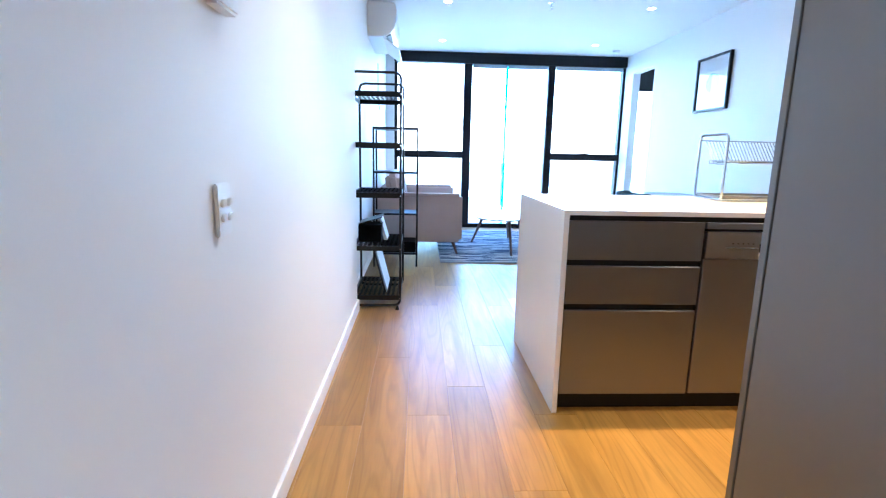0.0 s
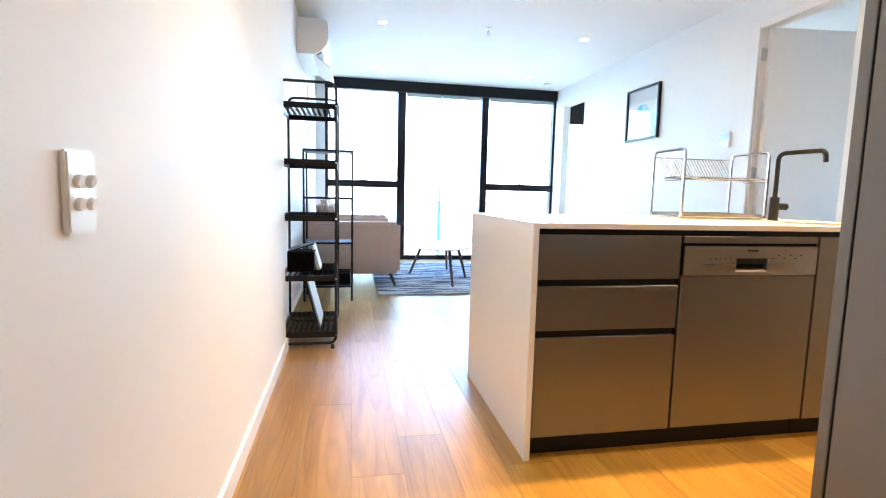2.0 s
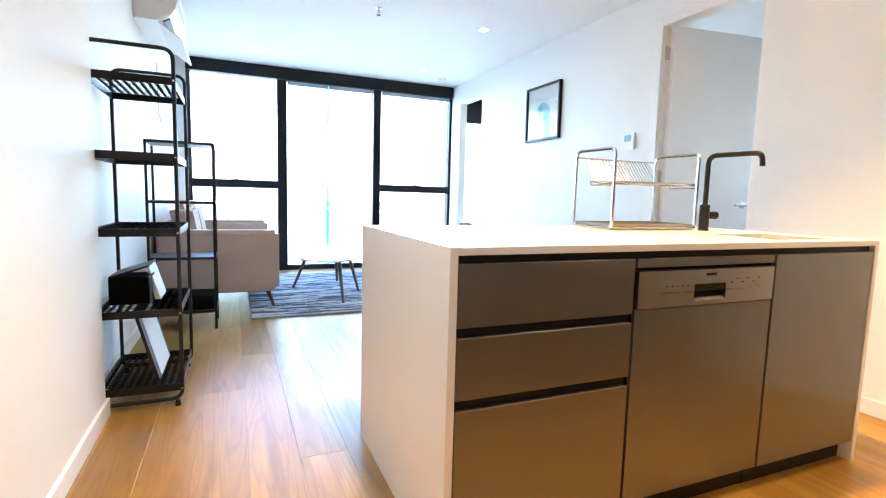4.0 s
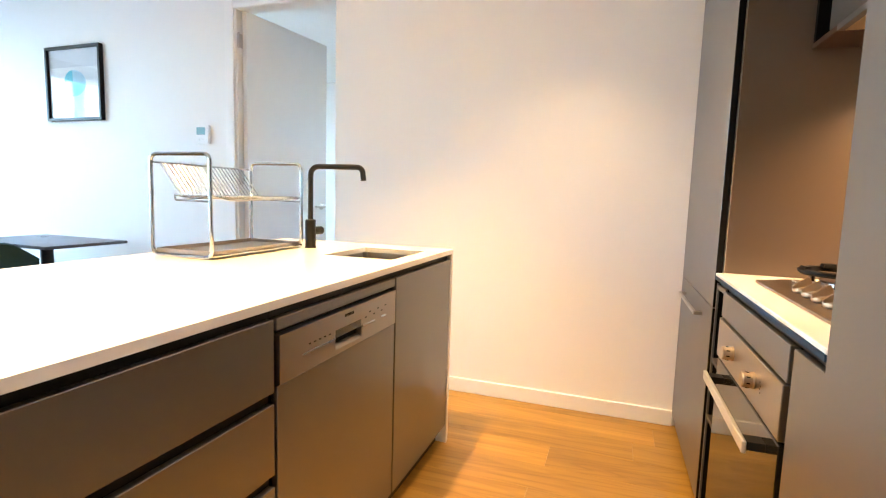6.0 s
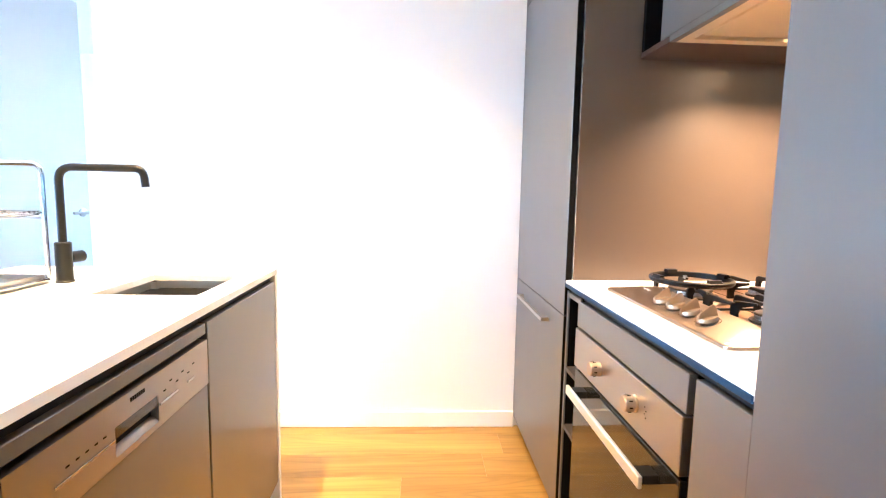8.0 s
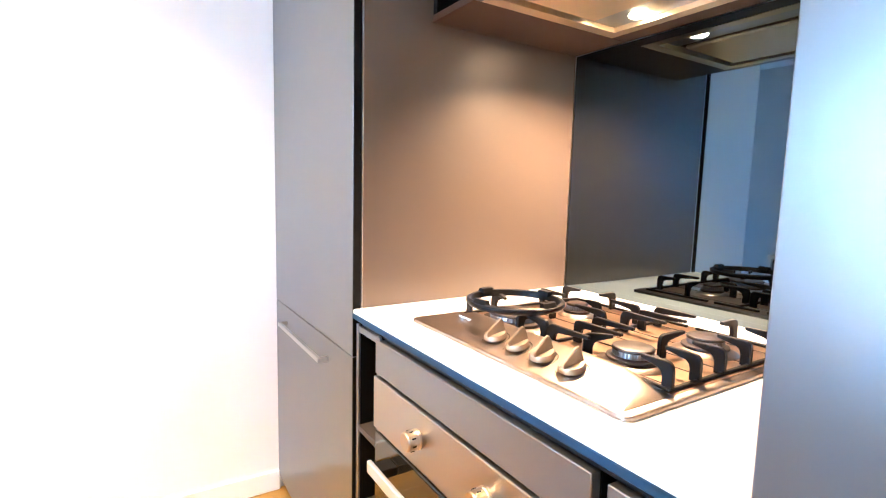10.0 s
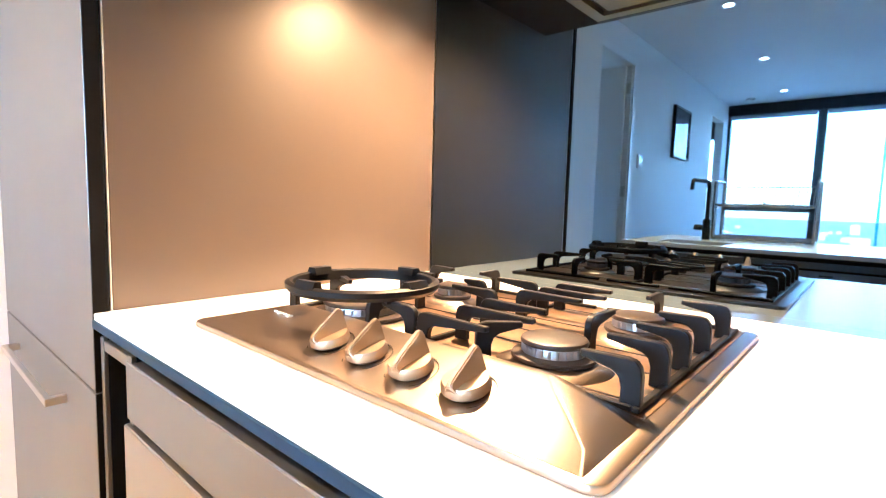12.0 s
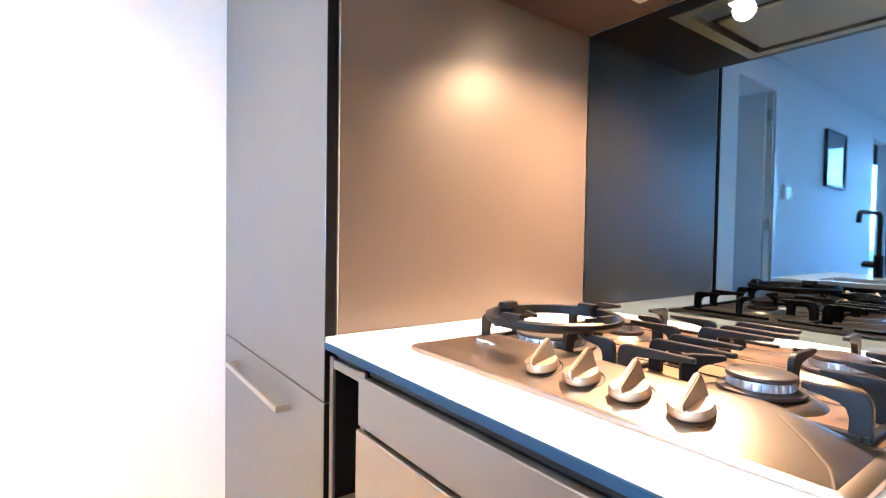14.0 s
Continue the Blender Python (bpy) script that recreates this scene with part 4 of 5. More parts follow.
for y in (0.545, 0.640, 0.712, 0.772, 0.858):
    part("well_rib", box(1.66, 2.18, y, y + 0.003, TOP + 0.0086, TOP + 0.0098, r=0.0005), M_CAP, hob)


def knob(x, turn):
    z, y0 = TOP + 0.0178, 0.9605
    bm = bmesh.new()
    lathe(bm, 0, 0, [(0, 0), (0.0195, 0), (0.0225, 0.003), (0.0225, 0.008), (0.0205, 0.012), (0.012, 0.0125), (0, 0.0125)], 32)
    fin = bmesh.new()
    m1 = pose(x, y0, z, -14, 0, turn)
    for v in bm.verts:
        v.co = m1 @ v.co
    k = part("knob", bm, M_KNOB, cpan, "satin metal control knob")
    # tall blade grip, thin at the top, spread at its foot
    prof = [(0.0222, 0.004), (0.0228, 0.014), (0.0205, 0.0185), (0.008, 0.0245), (-0.006, 0.0305), (-0.0165, 0.0350), (-0.0205, 0.0340), (-0.0225, 0.029), (-0.0222, 0.004)]
    lo = [[], []]
    for side in (0, 1):
        for u, w in prof:
            wide = 0.0030 if w > 0.01 else 0.0105
            lo[side].append(fin.verts.new((wide * (1 if side else -1), u * (0.92 if w < 0.01 else 1.0), w)))
    fin.faces.new(lo[0])
    fin.faces.new(list(reversed(lo[1])))
    for i in range(len(prof)):
        j = (i + 1) % len(prof)
        fin.faces.new((lo[0][i], lo[1][i], lo[1][j], lo[0][j]))
    bmesh.ops.recalc_face_normals(fin, faces=list(fin.faces))
    bmesh.ops.bevel(fin, geom=[e for e in fin.edges if e.calc_face_angle() > 0.6], offset=0.0012, segments=2, affect="EDGES")
    for v in fin.verts:
        v.co = m1 @ v.co
    part("knob_fin", fin, M_KNOB, k)
    bm = bmesh.new()
    lathe(bm, 0, 0, [(0.0262, -0.001), (0.0272, -0.001), (0.0272, 0.0004), (0.0262, 0.0004), (0.0262, -0.001)], 32, 40, 300)
    for v in bm.verts:
        v.co = pose(x, y0, z, -16.5, 0, 0) @ v.co
    part("dial_arc", bm, M_CAP, cpan)


for x, turn in ((1.955, 2), (1.891, -1), (1.826, 3), (1.758, 0)):
    knob(x, turn)


def burner(x, y, r, lift=0.0):
    z = TOP + 0.0085
    bm = bmesh.new()
    lathe(bm, x, y, [(0, z), (r * 1.9, z), (r * 1.86, z + 0.0015), (r * 1.45, z + 0.007), (r * 1.3, z + 0.0075), (0, z + 0.0075)], 40)
    b = part("burner_dish", bm, M_HOB, hob)
    bm = bmesh.new()
    lathe(bm, x, y, [(0, z + 0.0075), (r * 1.30, z + 0.0075), (r * 1.36, z + 0.010), (r * 1.34, z + 0.013), (r * 1.05, z + 0.0145), (0, z + 0.0145)], 40)
    part("burner_skirt", bm, M_CAP, b, "brown-black enamel skirt")
    bm = bmesh.new()
    z += 0.0145
    lathe(bm, x, y, [(0, z), (r * 1.0, z), (r * 0.97, z + 0.010 + lift), (0, z + 0.010 + lift)], 40)
    for k in range(26):
        a = 2 * math.pi * k / 26
        cx_, cy_ = x + math.cos(a) * r * 0.985, y + math.sin(a) * r * 0.985
        bx(bm, cx_ - 0.0015, cx_ + 0.0015, cy_ - 0.0015, cy_ + 0.0015, z + 0.001, z + 0.0085 + lift)
    part("burner_crown", bm, M_BURNER, b, "ribbed aluminium burner crown")
    bm = bmesh.new()
    z += 0.0102 + lift
    lathe(bm, x, y, [(0, z), (r * 1.06, z), (r * 1.08, z + 0.002), (r * 1.05, z + 0.005), (r * 0.95, z + 0.0062), (0, z + 0.0058)], 40)
    part("burner_cap", bm, M_CAP, b, "brown-black enamel burner cap")


burner(1.752, 0.818, 0.0335)
burner(1.729, 0.636, 0.031)
burner(2.046, 0.640, 0.024)
burner(2.050, 0.836, 0.052)


def blade(bm, x, y, ang, length, h=0.0445, foot=True, wide=0.0085):
    """One upright finger of a grate: stands at x, y and reaches along ang."""
    z = TOP + 0.0088
    if foot:
        prof = [(0, 0), (0, h - 0.014), (0.002, h - 0.006), (0.006, h - 0.0015), (0.013, h), (length, h - 0.001), (length, h - 0.007), (0.026, h - 0.0135), (0.020, h - 0.018), (0.0175, h - 0.026), (0.018, 0)]
    else:
        prof = [(0, h - 0.012), (0, h), (length, h), (length, h - 0.008)]
    c, s = math.cos(radians(ang)), math.sin(radians(ang))
    a = [bm.verts.new((x + u * c - s * wide / 2, y + u * s + c * wide / 2, z + w)) for u, w in prof]
    b = [bm.verts.new((x + u * c + s * wide / 2, y + u * s - c * wide / 2, z + w)) for u, w in prof]
    bm.faces.new(a)
    bm.faces.new(list(reversed(b)))
    n = len(prof)
    for i in range(n):
        bm.faces.new((a[i], b[i], b[(i + 1) % n], a[(i + 1) % n]))


def grate(name, x0, x1, y0, y1, rails, blades):
    z = TOP + 0.0088
    bm = bmesh.new()
    bars = [(x, x + 0.007, y0, y1) for x in rails]
    for a, b, c, d in bars + [(x0 + 0.007, x1 - 0.007, y0, y0 + 0.008), (x0 + 0.007, x1 - 0.007, y1 - 0.008, y1)]:
        bx(bm, a, b, c, d, z, z + 0.0055, r=0.001)
    g = part(name, bm, M_IRON, hob, "black cast iron pan support")
    for spec in blades:
        bm = bmesh.new()
        blade(bm, *spec)
        bmesh.ops.recalc_face_normals(bm, faces=list(bm.faces))
        bmesh.ops.bevel(bm, geom=list(bm.edges), offset=0.0011, segments=1, affect="EDGES")
        part("finger", bm, M_IRON, g)
    return g


grate("grate", 1.6365, 1.832, 0.500, 0.884, (1.6365,), [
    (1.637, 0.877, 0, 0.056), (1.637, 0.805, 0, 0.062), (1.637, 0.735, 0, 0.058), (1.637, 0.653, 0, 0.060), (1.637, 0.552, 0, 0.062),
    (1.818, 0.872, -130, 0.052), (1.742, 0.760, -90, 0.072), (1.742, 0.502, 90, 0.058)])
grate("grate", 1.838, 1.968, 0.500, 0.884, (1.899,), [
    (1.896, 0.880, 180, 0.100), (1.893, 0.812, 180, 0.112), (1.896, 0.757, 180, 0.099), (1.902, 0.660, 180, 0.105), (1.893, 0.613, 180, 0.110), (1.894, 0.556, 180, 0.096),
    (1.910, 0.868, 0, 0.060), (1.910, 0.700, 0, 0.085), (1.910, 0.585, 0, 0.080)])
grate("grate", 1.973, 2.176, 0.500, 0.884, (2.169,), [
    (2.175, 0.874, 180, 0.040), (2.175, 0.800, 180, 0.045), (2.175, 0.640, 180, 0.085), (2.175, 0.556, 180, 0.060), (1.974, 0.640, 0, 0.045),
    (2.046, 0.502, 90, 0.058), (2.046, 0.730, -90, 0.060), (1.985, 0.883, -90, 0.030)])
wz = TOP + 0.0535
WX, WY = 2.046, 0.838
bm = bmesh.new()
lathe(bm, WX, WY, [(0.094, wz), (0.098, wz + 0.0135), (0.102, wz + 0.0155), (0.108, wz + 0.0125), (0.108, wz + 0.006), (0.103, wz + 0.0005), (0.094, wz)], 56)
ring = part("wok_ring", bm, M_IRON, hob, "black cast iron wok ring")
for k in range(4):
    bm = bmesh.new()
    lathe(bm, WX, WY, [(0.088, wz + 0.011), (0.091, wz + 0.0215), (0.102, wz + 0.0225), (0.107, wz + 0.012), (0.088, wz + 0.011)], 6, 4 + 90 * k - 10, 4 + 90 * k + 10)
    part("lug", bm, M_IRON, ring)
    bm = bmesh.new()
    lathe(bm, WX, WY, [(0.060, wz - 0.003), (0.100, wz - 0.003), (0.100, wz + 0.005), (0.060, wz + 0.003), (0.060, wz - 0.003)], 1, 70 + 90 * k - 3, 70 + 90 * k + 3)
    part("spoke", bm, M_IRON, ring)

hob.location += Vector((0.010, 0.011, 0))

# ---- rangehood ----
hc = thing("hood_cabinet", 1.9, 0.65, HZ, "grey laminate wall cabinet housing the rangehood with an open side niche", "cabinet")
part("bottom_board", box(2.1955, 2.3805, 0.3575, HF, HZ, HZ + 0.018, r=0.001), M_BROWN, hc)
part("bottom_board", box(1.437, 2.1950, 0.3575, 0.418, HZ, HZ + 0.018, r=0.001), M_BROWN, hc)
part("door", box(1.437, 2.250, HF - 0.018, HF + 0.001, HZ + 0.0185, 2.40, r=0.0015), M_LAM, hc)
part("door_lip", box(1.437, 2.195, HF - 0.018, HF + 0.001, HZ - 0.001, HZ + 0.018, r=0.001), M_LAM, hc)
# niche boards are near black, the shade of the recess put into them
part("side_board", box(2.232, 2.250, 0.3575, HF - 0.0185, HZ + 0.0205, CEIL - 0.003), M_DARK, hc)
part("niche_side", box(2.362, 2.3803, 0.3755, HF - 0.002, HZ + 0.0185, CEIL - 0.003), M_DARK, hc, "niche side board blackened for the shade inside")
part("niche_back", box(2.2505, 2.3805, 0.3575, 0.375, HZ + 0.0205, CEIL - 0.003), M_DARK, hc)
part("bulkhead", box(1.437, 2.232, 0.3575, HF - 0.019, 2.403, CEIL - 0.003), M_LAM, hc)
hood = thing("rangehood", 1.9, 0.55, HZ, "built-in steel rangehood with a bright recessed lamp", "rangehood")
bm = bmesh.new()
for a, b, c, d in ((1.437, 2.194, 0.4195, 0.452), (1.437, 2.194, 0.832, HF - 0.019), (2.160, 2.194, 0.452, 0.832), (1.437, 1.50, 0.452, 0.832)):
    bx(bm, a, b, c, d, HZ - 0.0005, HZ + 0.020)
# gold of the rim and filter is amber lamplight put into the metal colour
part("rim", bm, M_LAMPLIT, hood, "satin metal rim with amber lamplight in its colour")
part("filter_panel", box(1.515, 2.142, 0.552, 0.818, HZ + 0.003, HZ + 0.014, r=0.004), M_LAMPLIT, hood, "satin metal filter panel with amber lamplight in its colour")
part("lamp_panel", box(1.502, 2.158, 0.454, 0.540, HZ + 0.011, HZ + 0.0145, r=0.003), M_STEEL, hood)
# dark plate paints the shade of the gap between rim and filter
part("backplate", box(1.502, 2.158, 0.4535, 0.8305, HZ + 0.015, HZ + 0.0202), M_BROWN, hood, "plate painted dark for the shade round the filter")
part("housing", box(1.437, 2.2315, 0.3575, HF - 0.020, HZ + 0.021, HZ + 0.30), M_DARK, hood)
bm = bmesh.new()
lathe(bm, 2.060, 0.486, [(0, HZ + 0.007), (0.021, HZ + 0.007), (0.024, HZ + 0.0112), (0, HZ + 0.0112)], 28)
part("lamp_lens", bm, M_HOODLIGHT, hood, "glowing round lamp")

# small set-backs of the units along the run
for ob, dx, dy in ((tow, -0.018, 0.006), (bench, -0.033, 0.006), (nic, -0.030, 0.006),
                   (slim, -0.020, 0.006), (oven, -0.006, 0.006)):
    ob.location.x += dx
    ob.location.y += dy
# the whole run is turned three quarters of a degree against the island
skew = pose(2.38, 1.10, 0, 0, 0, 0.75) @ pose(-2.38, -1.10, 0)
for ob in (tow, bench, nic, slim, oven, hob, hc, hood, mir, side, tall):
    ob.matrix_basis = skew @ ob.matrix_basis

# ---- living room ----
def shelving(x0, x1, y0, y1, h, levels, tube_r=0.009):
    """Loop-sided metal shelving with pierced shelves, end frames across x."""
    s = thing("metal_shelf", (x0 + x1) / 2, (y0 + y1) / 2, 0, "tall black metal shelving unit with pierced shelves by the wall", "shelf")
    for y in (y0, y1):
        bm = bmesh.new()
        pts = [((x0 + x1) / 2, y, h), (x1, y, h), (x1, y, 0.035), (x0, y, 0.035), (x0, y, h), ((x0 + x1) / 2 - 0.001, y, h)]
        tube(bm, fillet(pts, 0.05, 6)[:-1], tube_r, 10, closed=True)
        f = part("end_frame", bm, M_BLACK, s)
        for x in (x0 + 0.02, x1 - 0.02):
            bm = bmesh.new()
            lathe(bm, x, y, [(0, 0), (0.014, 0), (0.012, 0.012), (0.008, 0.030), (0, 0.030)], 14)
            part("foot", bm, M_BLACK, f)
    nx, ny = 9, 17
    bm = bmesh.new()
    xs = [x0 + 0.012 + (x1 - x0 - 0.024) * i / (2 * nx + 1) for i in range(2 * nx + 2)]
    ys = [y0 + 0.012 + (y1 - y0 - 0.024) * i / (2 * ny + 1) for i in range(2 * ny + 2)]
    grid = [[bm.verts.new((x, y, 0)) for y in ys] for x in xs]
    for i in range(len(xs) - 1):
        for j in range(len(ys) - 1):
            if i % 2 == 1 and j % 2 == 1 and 0 < i < 2 * nx and 0 < j < 2 * ny:
                continue
            bm.faces.new((grid[i][j], grid[i + 1][j], grid[i + 1][j + 1], grid[i][j + 1]))
    bmesh.ops.solidify(bm, geom=list(bm.faces), thickness=0.002)
    for a, b, c, d in ((x0, x1, y0 + 0.008, y0 + 0.012), (x0, x1, y1 - 0.012, y1 - 0.008), (x0, x0 + 0.004, y0 + 0.012, y1 - 0.012), (x1 - 0.004, x1, y0 + 0.012, y1 - 0.012)):
        bx(bm, a, b, c, d, -0.032, 0.003)
    me = mesh_of("shelf_board", bm, M_BLACK)
    for z in levels:
        again("shelf_board", me, s, (0, 0, z), "pierced black metal shelf")
    bm = bmesh.new()
    for x in (x0, x1):
        for z in levels:
            for y in (y0 - 0.010, y1 + 0.010):
                tube(bm, [(x, y - 0.003, z - 0.015), (x, y + 0.003, z - 0.015)], 0.005, 8)
    part("fixings", bm, M_CHROME, s, "small bright screws")
    return s


shelving(-0.335, 0.010, 3.590, 4.165, 1.645, (1.522, 1.184, 0.840, 0.464, 0.102))

# low shelf with slim square frame
ls = thing("side_shelf", -0.08, 5.25, 0, "black square-framed four-tier shelf beside the sofa", "shelf")
LX0, LX1, LY0, LY1, LH = -0.305, 0.118, 4.995, 5.31, 1.365
for x in (LX0, LX1):
    for y in (LY0, LY1):
        part("post", box(x - 0.009, x + 0.009, y - 0.009, y + 0.009, 0, LH - 0.02, r=0.002), M_BLACK, ls)
for z in (LH, 0.945, 0.541, 0.145):
    part("tier", box(LX0 - 0.009, LX1 + 0.009, LY0 - 0.009, LY1 + 0.009, z - 0.020, z, r=0.002), M_BLACK, ls)
part("drawer", box(LX0 + 0.012, LX1 - 0.012, LY0 + 0.010, LY1 - 0.010, 0.146, 0.25, r=0.004), M_DARK, ls, "black fabric drawer")

# things on the tall shelf
bxo = thing("storage_box", -0.2, 3.85, 0.467, "black box file standing open on the shelf", "box")
part("case", box(-0.30, -0.13, 3.80, 3.98, 0.4675, 0.60, r=0.004), M_DARK, bxo)
lid = extrude(bmesh.new(), [(-0.30, 0.603), (-0.29, 0.598), (-0.13, 0.648), (-0.13, 0.656)], "y", 3.80, 4.05)
part("lid", lid, M_BLACK, bxo, "raised black lid")
cv = extrude(bmesh.new(), [(-0.125, 0.4675), (-0.100, 0.4675), (-0.150, 0.640), (-0.160, 0.640)], "y", 3.855, 4.075)
solo("leaning_folder", cv, M_PAPER, "pale cardboard folder leaning against the box", "folder")
fb = thing("picture", -0.15, 3.95, 0.10, "black picture frame leaning on the bottom shelf", "picture frame")
part("backing", extrude(bmesh.new(), [(-0.10, 0.1015), (-0.085, 0.1015), (-0.170, 0.430), (-0.185, 0.430)], "y", 3.72, 4.14), M_BLACK, fb)
part("print", extrude(bmesh.new(), [(-0.0845, 0.1055), (-0.0825, 0.1055), (-0.1675, 0.426), (-0.1695, 0.426)], "y", 3.78, 4.10), M_PAPER, fb, "white print")
for ob, dx, dz in ((bxo, -0.005, 0.0), (fb, -0.008, 0.004)):
    ob.location += Vector((dx, -0.048, dz))
# wall hook bracket with a cord by the air conditioner
cord = thing("wall_cord", XLIV, 6.5, 1.7, "thin dark cord hanging down the living room wall", "cord")
part("line", tube(bmesh.new(), [(XLIV + 0.012, 6.25, 2.15), (XLIV + 0.012, 6.25, 1.72), (XLIV + 0.03, 6.27, 1.63)], 0.005, 8), M_GREYPL, cord)


def pillow(bm, cx, cy, cz, sx, sy, sz, n=10):
    """A plump cushion block, thin at its rim."""
    res = bmesh.ops.create_grid(bm, x_segments=n, y_segments=n, size=0.5)
    top = res["verts"]
    dup = bmesh.ops.duplicate(bm, geom=list({f for v in top for f in v.link_faces}))
    low = [g for g in dup["geom"] if isinstance(g, bmesh.types.BMVert)]
    for vs, s in ((top, 1), (low, -1)):
        for v in vs:
            u, w = v.co.x * 2, v.co.y * 2
            k = max(0.0, (1 - abs(u) ** 3.2)) ** 0.45 * max(0.0, (1 - abs(w) ** 3.2)) ** 0.45
            v.co = (cx + v.co.x * sx, cy + v.co.y * sy, cz + s * sz / 2 * k)
    bmesh.ops.remove_doubles(bm, verts=bm.verts, dist=1e-4)
    return bm


SFX0, SFX1, SFY0, SFY1 = -0.345, 0.618, 5.57, 7.35
sofa = thing("sofa", 0.2, 6.6, 0, "beige fabric two-seat sofa with dark wooden legs along the wall", "sofa")
part("arm", box(SFX0 + 0.09, SFX1, SFY0, SFY0 + 0.16, 0.15, 0.692, r=0.035, seg=4), M_FABRIC, sofa)
part("arm", box(SFX0 + 0.09, SFX1, SFY1 - 0.16, SFY1, 0.15, 0.692, r=0.035, seg=4), M_FABRIC, sofa)
part("backrest", box(SFX0, SFX0 + 0.20, SFY0 + 0.01, SFY1 - 0.01, 0.15, 0.74, r=0.04, seg=4), M_FABRIC, sofa)
part("seat_base", box(SFX0 + 0.19, SFX1 - 0.01, SFY0 + 0.15, SFY1 - 0.15, 0.17, 0.30, r=0.015, seg=2), M_FABRIC, sofa)
mid = (SFY0 + SFY1) / 2
for a, b in ((SFY0 + 0.165, mid - 0.002), (mid + 0.002, SFY1 - 0.165)):
    part("seat_cushion", box(SFX0 + 0.20, SFX1 - 0.005, a, b, 0.30, 0.455, r=0.035, seg=4), M_FABRIC, sofa)
    bm = box(SFX0 + 0.16, SFX0 + 0.34, a, b, 0.455, 0.905, r=0.06, seg=5)
    for v in bm.verts:
        v.co.x -= (v.co.z - 0.455) * 0.18
    part("back_cushion", bm, M_CUSHION, sofa)
part("seam", tube(bmesh.new(), [(SFX0 + 0.13, SFY0 - 0.001, 0.66), (SFX1 - 0.03, SFY0 - 0.001, 0.66)], 0.0025, 6), M_CUSHION, sofa)
for x, y, dx, dy in ((SFX1 - 0.10, SFY0 + 0.10, 0.055, -0.04), (SFX0 + 0.12, SFY0 + 0.10, -0.03, -0.04), (SFX1 - 0.10, SFY1 - 0.10, 0.055, 0.04), (SFX0 + 0.12, SFY1 - 0.10, -0.03, 0.04)):
    part("leg", tube(bmesh.new(), [(x, y, 0.160), (x + dx, y + dy, 0.0 if x < 0.36 else 0.012)], [0.022, 0.011], 10), M_WALNUT, sofa, "tapered dark wooden leg")

rug = structure("rug", box(0.367, 2.02, 5.205, 7.42, 0.001, 0.012, r=0.003), M_RUG, "flat-woven blue-grey striped wool rug", "rug")
rug["kind"] = ""
# raised weft rows across the rug, dark and pale yarn in turn
yarn = {"dark_weft": (bmesh.new(), M_RUGDARK), "pale_weft": (bmesh.new(), M_RUGPALE)}
for k in range(150):
    y = 5.213 + k * 0.0163
    if y < 7.40:
        x = 0.376
        while x < 2.01:
            ln = random.uniform(0.08, 0.40)
            key = "dark_weft" if random.random() < (0.60 if (k // 2) % 3 else 0.25) else "pale_weft"
            bx(yarn[key][0], x, min(x + ln, 2.015), y, y + 0.0125, 0.0115, 0.0135 + random.random() * 0.003)
            x += ln + 0.006
for name, (bm, mat) in yarn.items():
    ob = new(name, mesh_of(name, bm, mat))
    ob.parent = rug
    tagged(ob, kind="stuff")

ct = thing("coffee_table", 1.18, 6.13, 0.012, "round-edged pale coffee table on four splayed dark legs", "table")
bm = bmesh.new()
out = []
for k in range(56):
    a = 2 * math.pi * k / 56
    r = 0.40 + 0.05 * math.cos(2 * (a - 1.1)) + 0.02 * math.cos(3 * a)
    out.append((1.18 + r * math.cos(a), 6.13 + 1.2 * r * math.sin(a)))
extrude(bm, out, "z", 0.390, 0.408)
bmesh.ops.bevel(bm, geom=[e for e in bm.edges if abs(e.verts[0].co.z - e.verts[1].co.z) < 1e-5], offset=0.006, segments=2, affect="EDGES")
part("tabletop", bm, M_TABLETOP, ct, "pale gloss top")
for fx, fy in ((1.178, 5.535), (0.82, 6.42), (1.448, 6.08), (1.350, 6.74)):
    tx, ty = 1.18 + (fx - 1.18) * 0.62, 6.13 + (fy - 6.13) * 0.62
    part("leg", tube(bmesh.new(), [(tx, ty, 0.393), (fx, fy, 0.014)], [0.021, 0.012], 12), M_WALNUT, ct, "tapered dark wooden leg")

# dining table and tub chair
dt = thing("dining_table", 2.83, 5.29, 0, "square dark dining table on a black pedestal", "table")
part("tabletop", box(2.555, 3.105, 4.86, 5.72, 0.730, 0.750, r=0.004, seg=2), M_DTABLE, dt)
bm = bmesh.new()
lathe(bm, 2.83, 5.29, [(0, 0.010), (0.038, 0.010), (0.038, 0.73), (0, 0.73)], 20)
part("pedestal", bm, M_BLACK, dt)
bm = bmesh.new()
lathe(bm, 2.83, 5.29, [(0, 0), (0.24, 0), (0.24, 0.008), (0.05, 0.020), (0, 0.020)], 36)
part("base_plate", bm, M_BLACK, dt)


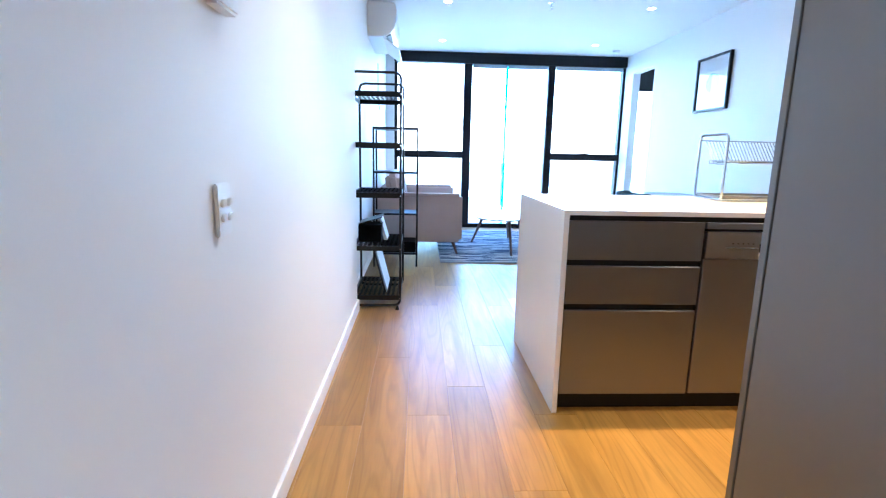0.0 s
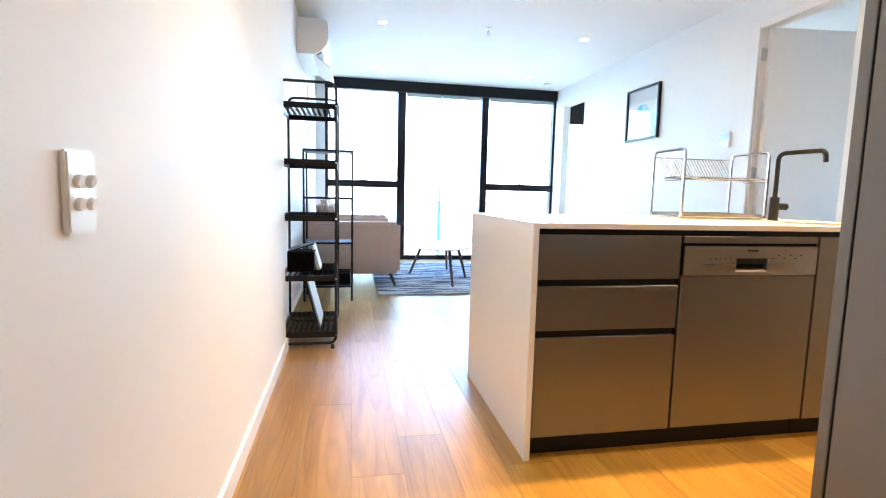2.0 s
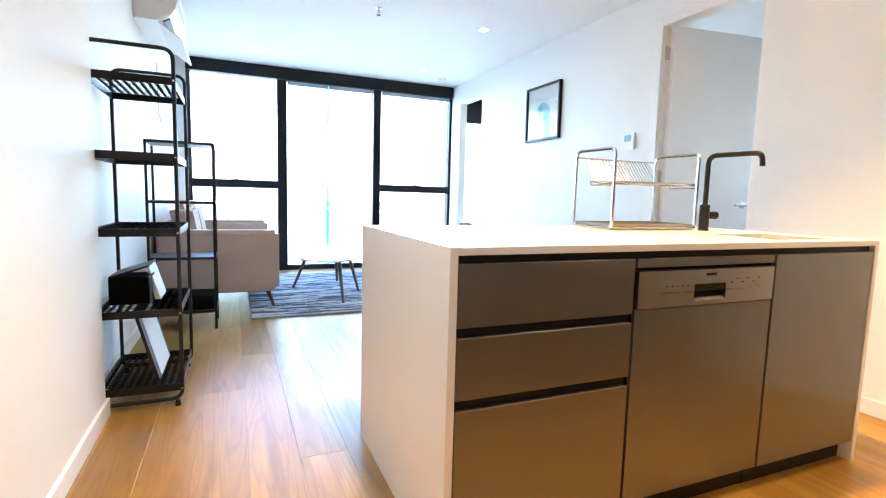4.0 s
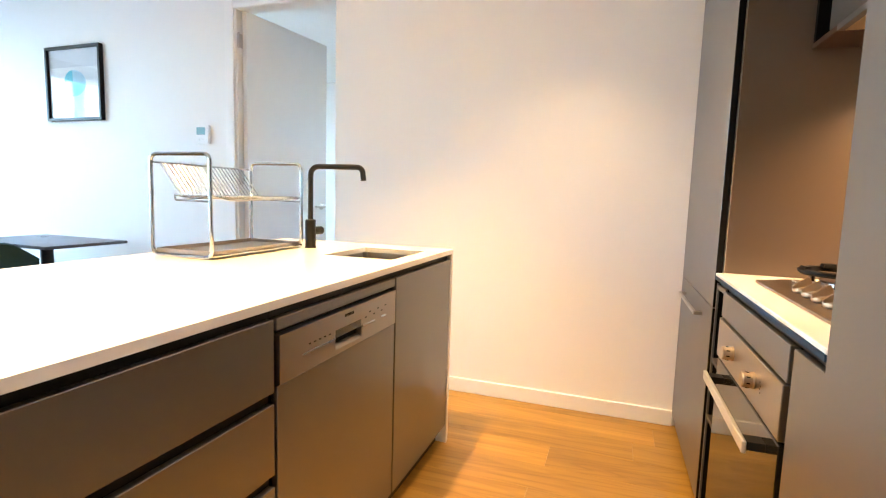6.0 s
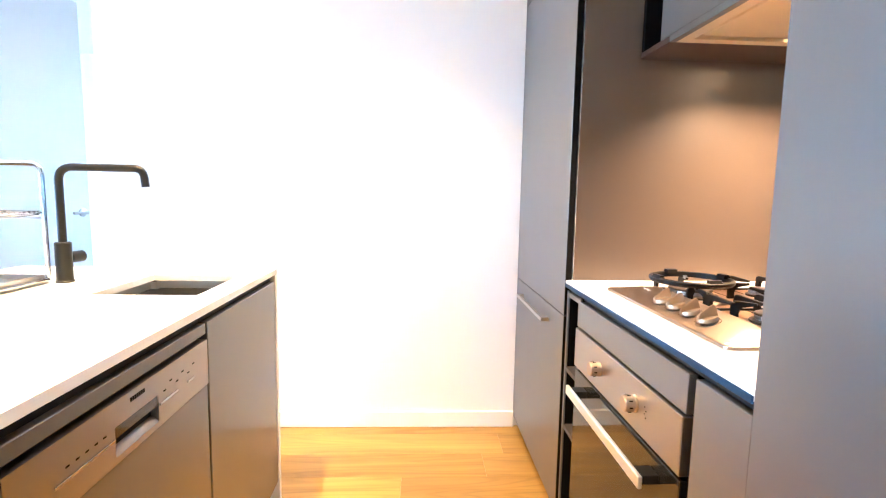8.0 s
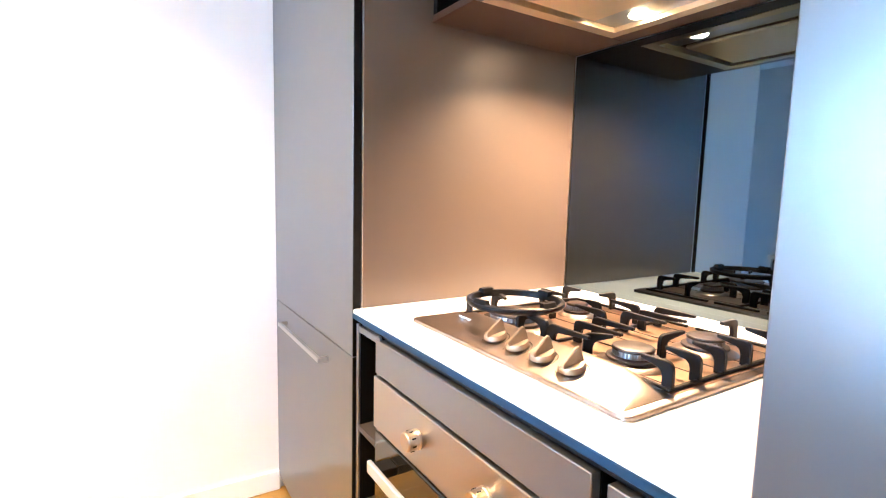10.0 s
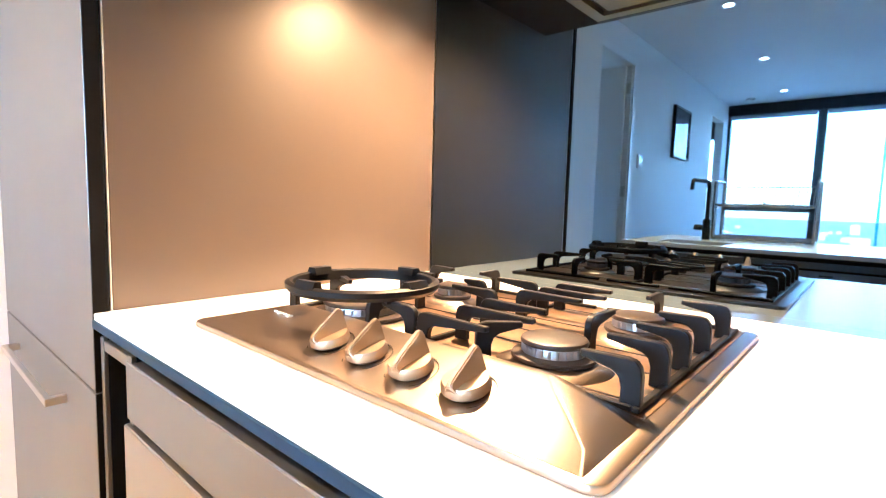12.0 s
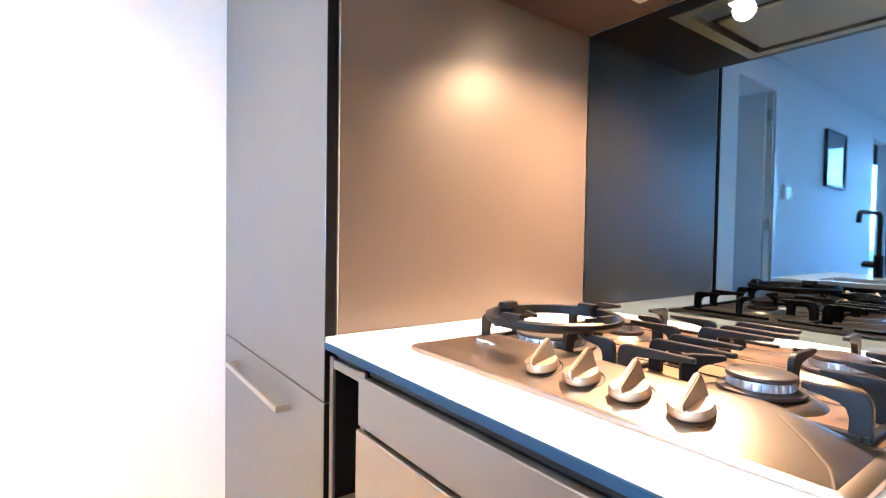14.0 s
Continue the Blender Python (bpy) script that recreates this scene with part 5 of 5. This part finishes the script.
def tub_chair(x, y, rz):
    c = thing("tub_chair", 0, 0, 0, "dark green upholstered tub chair at the dining table", "chair")
    bm = bmesh.new()
    prof = [(0.215, 0.40), (0.235, 0.62), (0.245, 0.76), (0.258, 0.775), (0.275, 0.765), (0.272, 0.60), (0.245, 0.40), (0.215, 0.40)]
    lathe(bm, 0, 0, prof, 28, 65, 295)
    for v in bm.verts:
        k = max(0.0, math.cos(math.atan2(v.co.y, v.co.x)) + 0.2)
        if v.co.z > 0.5:
            v.co.z -= (v.co.z - 0.45) * 0.55 * k
    part("backrest", bm, M_VELVET, c)
    bm = bmesh.new()
    lathe(bm, 0, 0, [(0, 0.39), (0.22, 0.39), (0.245, 0.41), (0.245, 0.45), (0.225, 0.475), (0, 0.485)], 32)
    part("seat", bm, M_VELVET, c)
    for a in (45, 135, 225, 315):
        ca, sa = math.cos(radians(a)), math.sin(radians(a))
        part("leg", tube(bmesh.new(), [(0.17 * ca, 0.17 * sa, 0.392), (0.245 * ca, 0.245 * sa, 0)], [0.014, 0.009], 10), M_BLACK, c)
    c.matrix_basis = pose(x, y, 0, 0, 0, rz)
    return c


dt.location += Vector((-0.045, -0.11, 0))
tub_chair(2.475, 5.19, 0)

# ---- the distance ----
LAND = -62.0
structure("ground", box(-4000, 4000, 9, 4800, LAND - 1, LAND), M_LAND, "flat suburban land far below", "ground")
city = random.Random(7)
bm = bmesh.new()
for k in range(420):
    d = 120 + 1900 * city.random() ** 1.6
    x = city.uniform(-1.1, 1.1) * d
    w, h = city.uniform(8, 26), city.uniform(4, 12) * (1 if city.random() > 0.06 else 3.2)
    bx(bm, x, x + w, d, d + city.uniform(8, 26), LAND, LAND + h)
ob = solo("distant_buildings", bm, M_FACADE, "low pale buildings spread over the far suburbs", "buildings")
ob["kind"] = "stuff"

# ---- oak floor, board by board ----
floor = structure("floor", box(-0.56, XE, YB, FAC, -0.14, -0.012), M_SUB, "oiled oak plank floor", "floor")
BW = 0.1857
BOARDS = {}


def board(w, ln):
    key = (round(w, 3), round(ln, 3))
    if key not in BOARDS:
        bm = bmesh.new()
        c = 0.0007
        lo = [bm.verts.new(p) for p in ((0, 0, -0.012), (w, 0, -0.012), (w, ln, -0.012), (0, ln, -0.012))]
        md = [bm.verts.new(p) for p in ((0, 0, -c), (w, 0, -c), (w, ln, -c), (0, ln, -c))]
        hi = [bm.verts.new(p) for p in ((c, c, 0), (w - c, c, 0), (w - c, ln - c, 0), (c, ln - c, 0))]
        bm.faces.new(hi)
        for a, b in ((lo, md), (md, hi)):
            for i in range(4):
                bm.faces.new((a[i], a[(i + 1) % 4], b[(i + 1) % 4], b[i]))
        me = mesh_of("plank", bm, M_OAK)
        BOARDS[key] = me
    return BOARDS[key]


FIRST = {-1: 2.02, 0: 2.72, 2: 2.37, 14: 1.66, 15: 1.30}   # where some rows have a butt joint
lay = random.Random(5)
x = -0.085 - 2 * BW
while x < XE:
    x0, x1 = max(x, -0.37), min(x + BW, XE)
    if x1 - x0 > 0.01:
        y = YB - lay.choice((0.0, 0.4, 0.8, 1.2, 1.5))
        first = FIRST.get(round((x + 0.085) / BW))
        if first:
            y = first - 5.7
        while y < FAC:
            ln = 1.9 if first else lay.choice((1.3, 1.6, 1.9, 2.1))
            y0, y1 = max(y, YB), min(y + ln, FAC)
            if y1 - y0 > 0.02 and (x0 < 3.5 or y1 < 9):
                again("plank", board(x1 - x0 - 0.0005, y1 - y0 - 0.0005), floor, (x0, y0, 0))
            y += ln
    x += BW
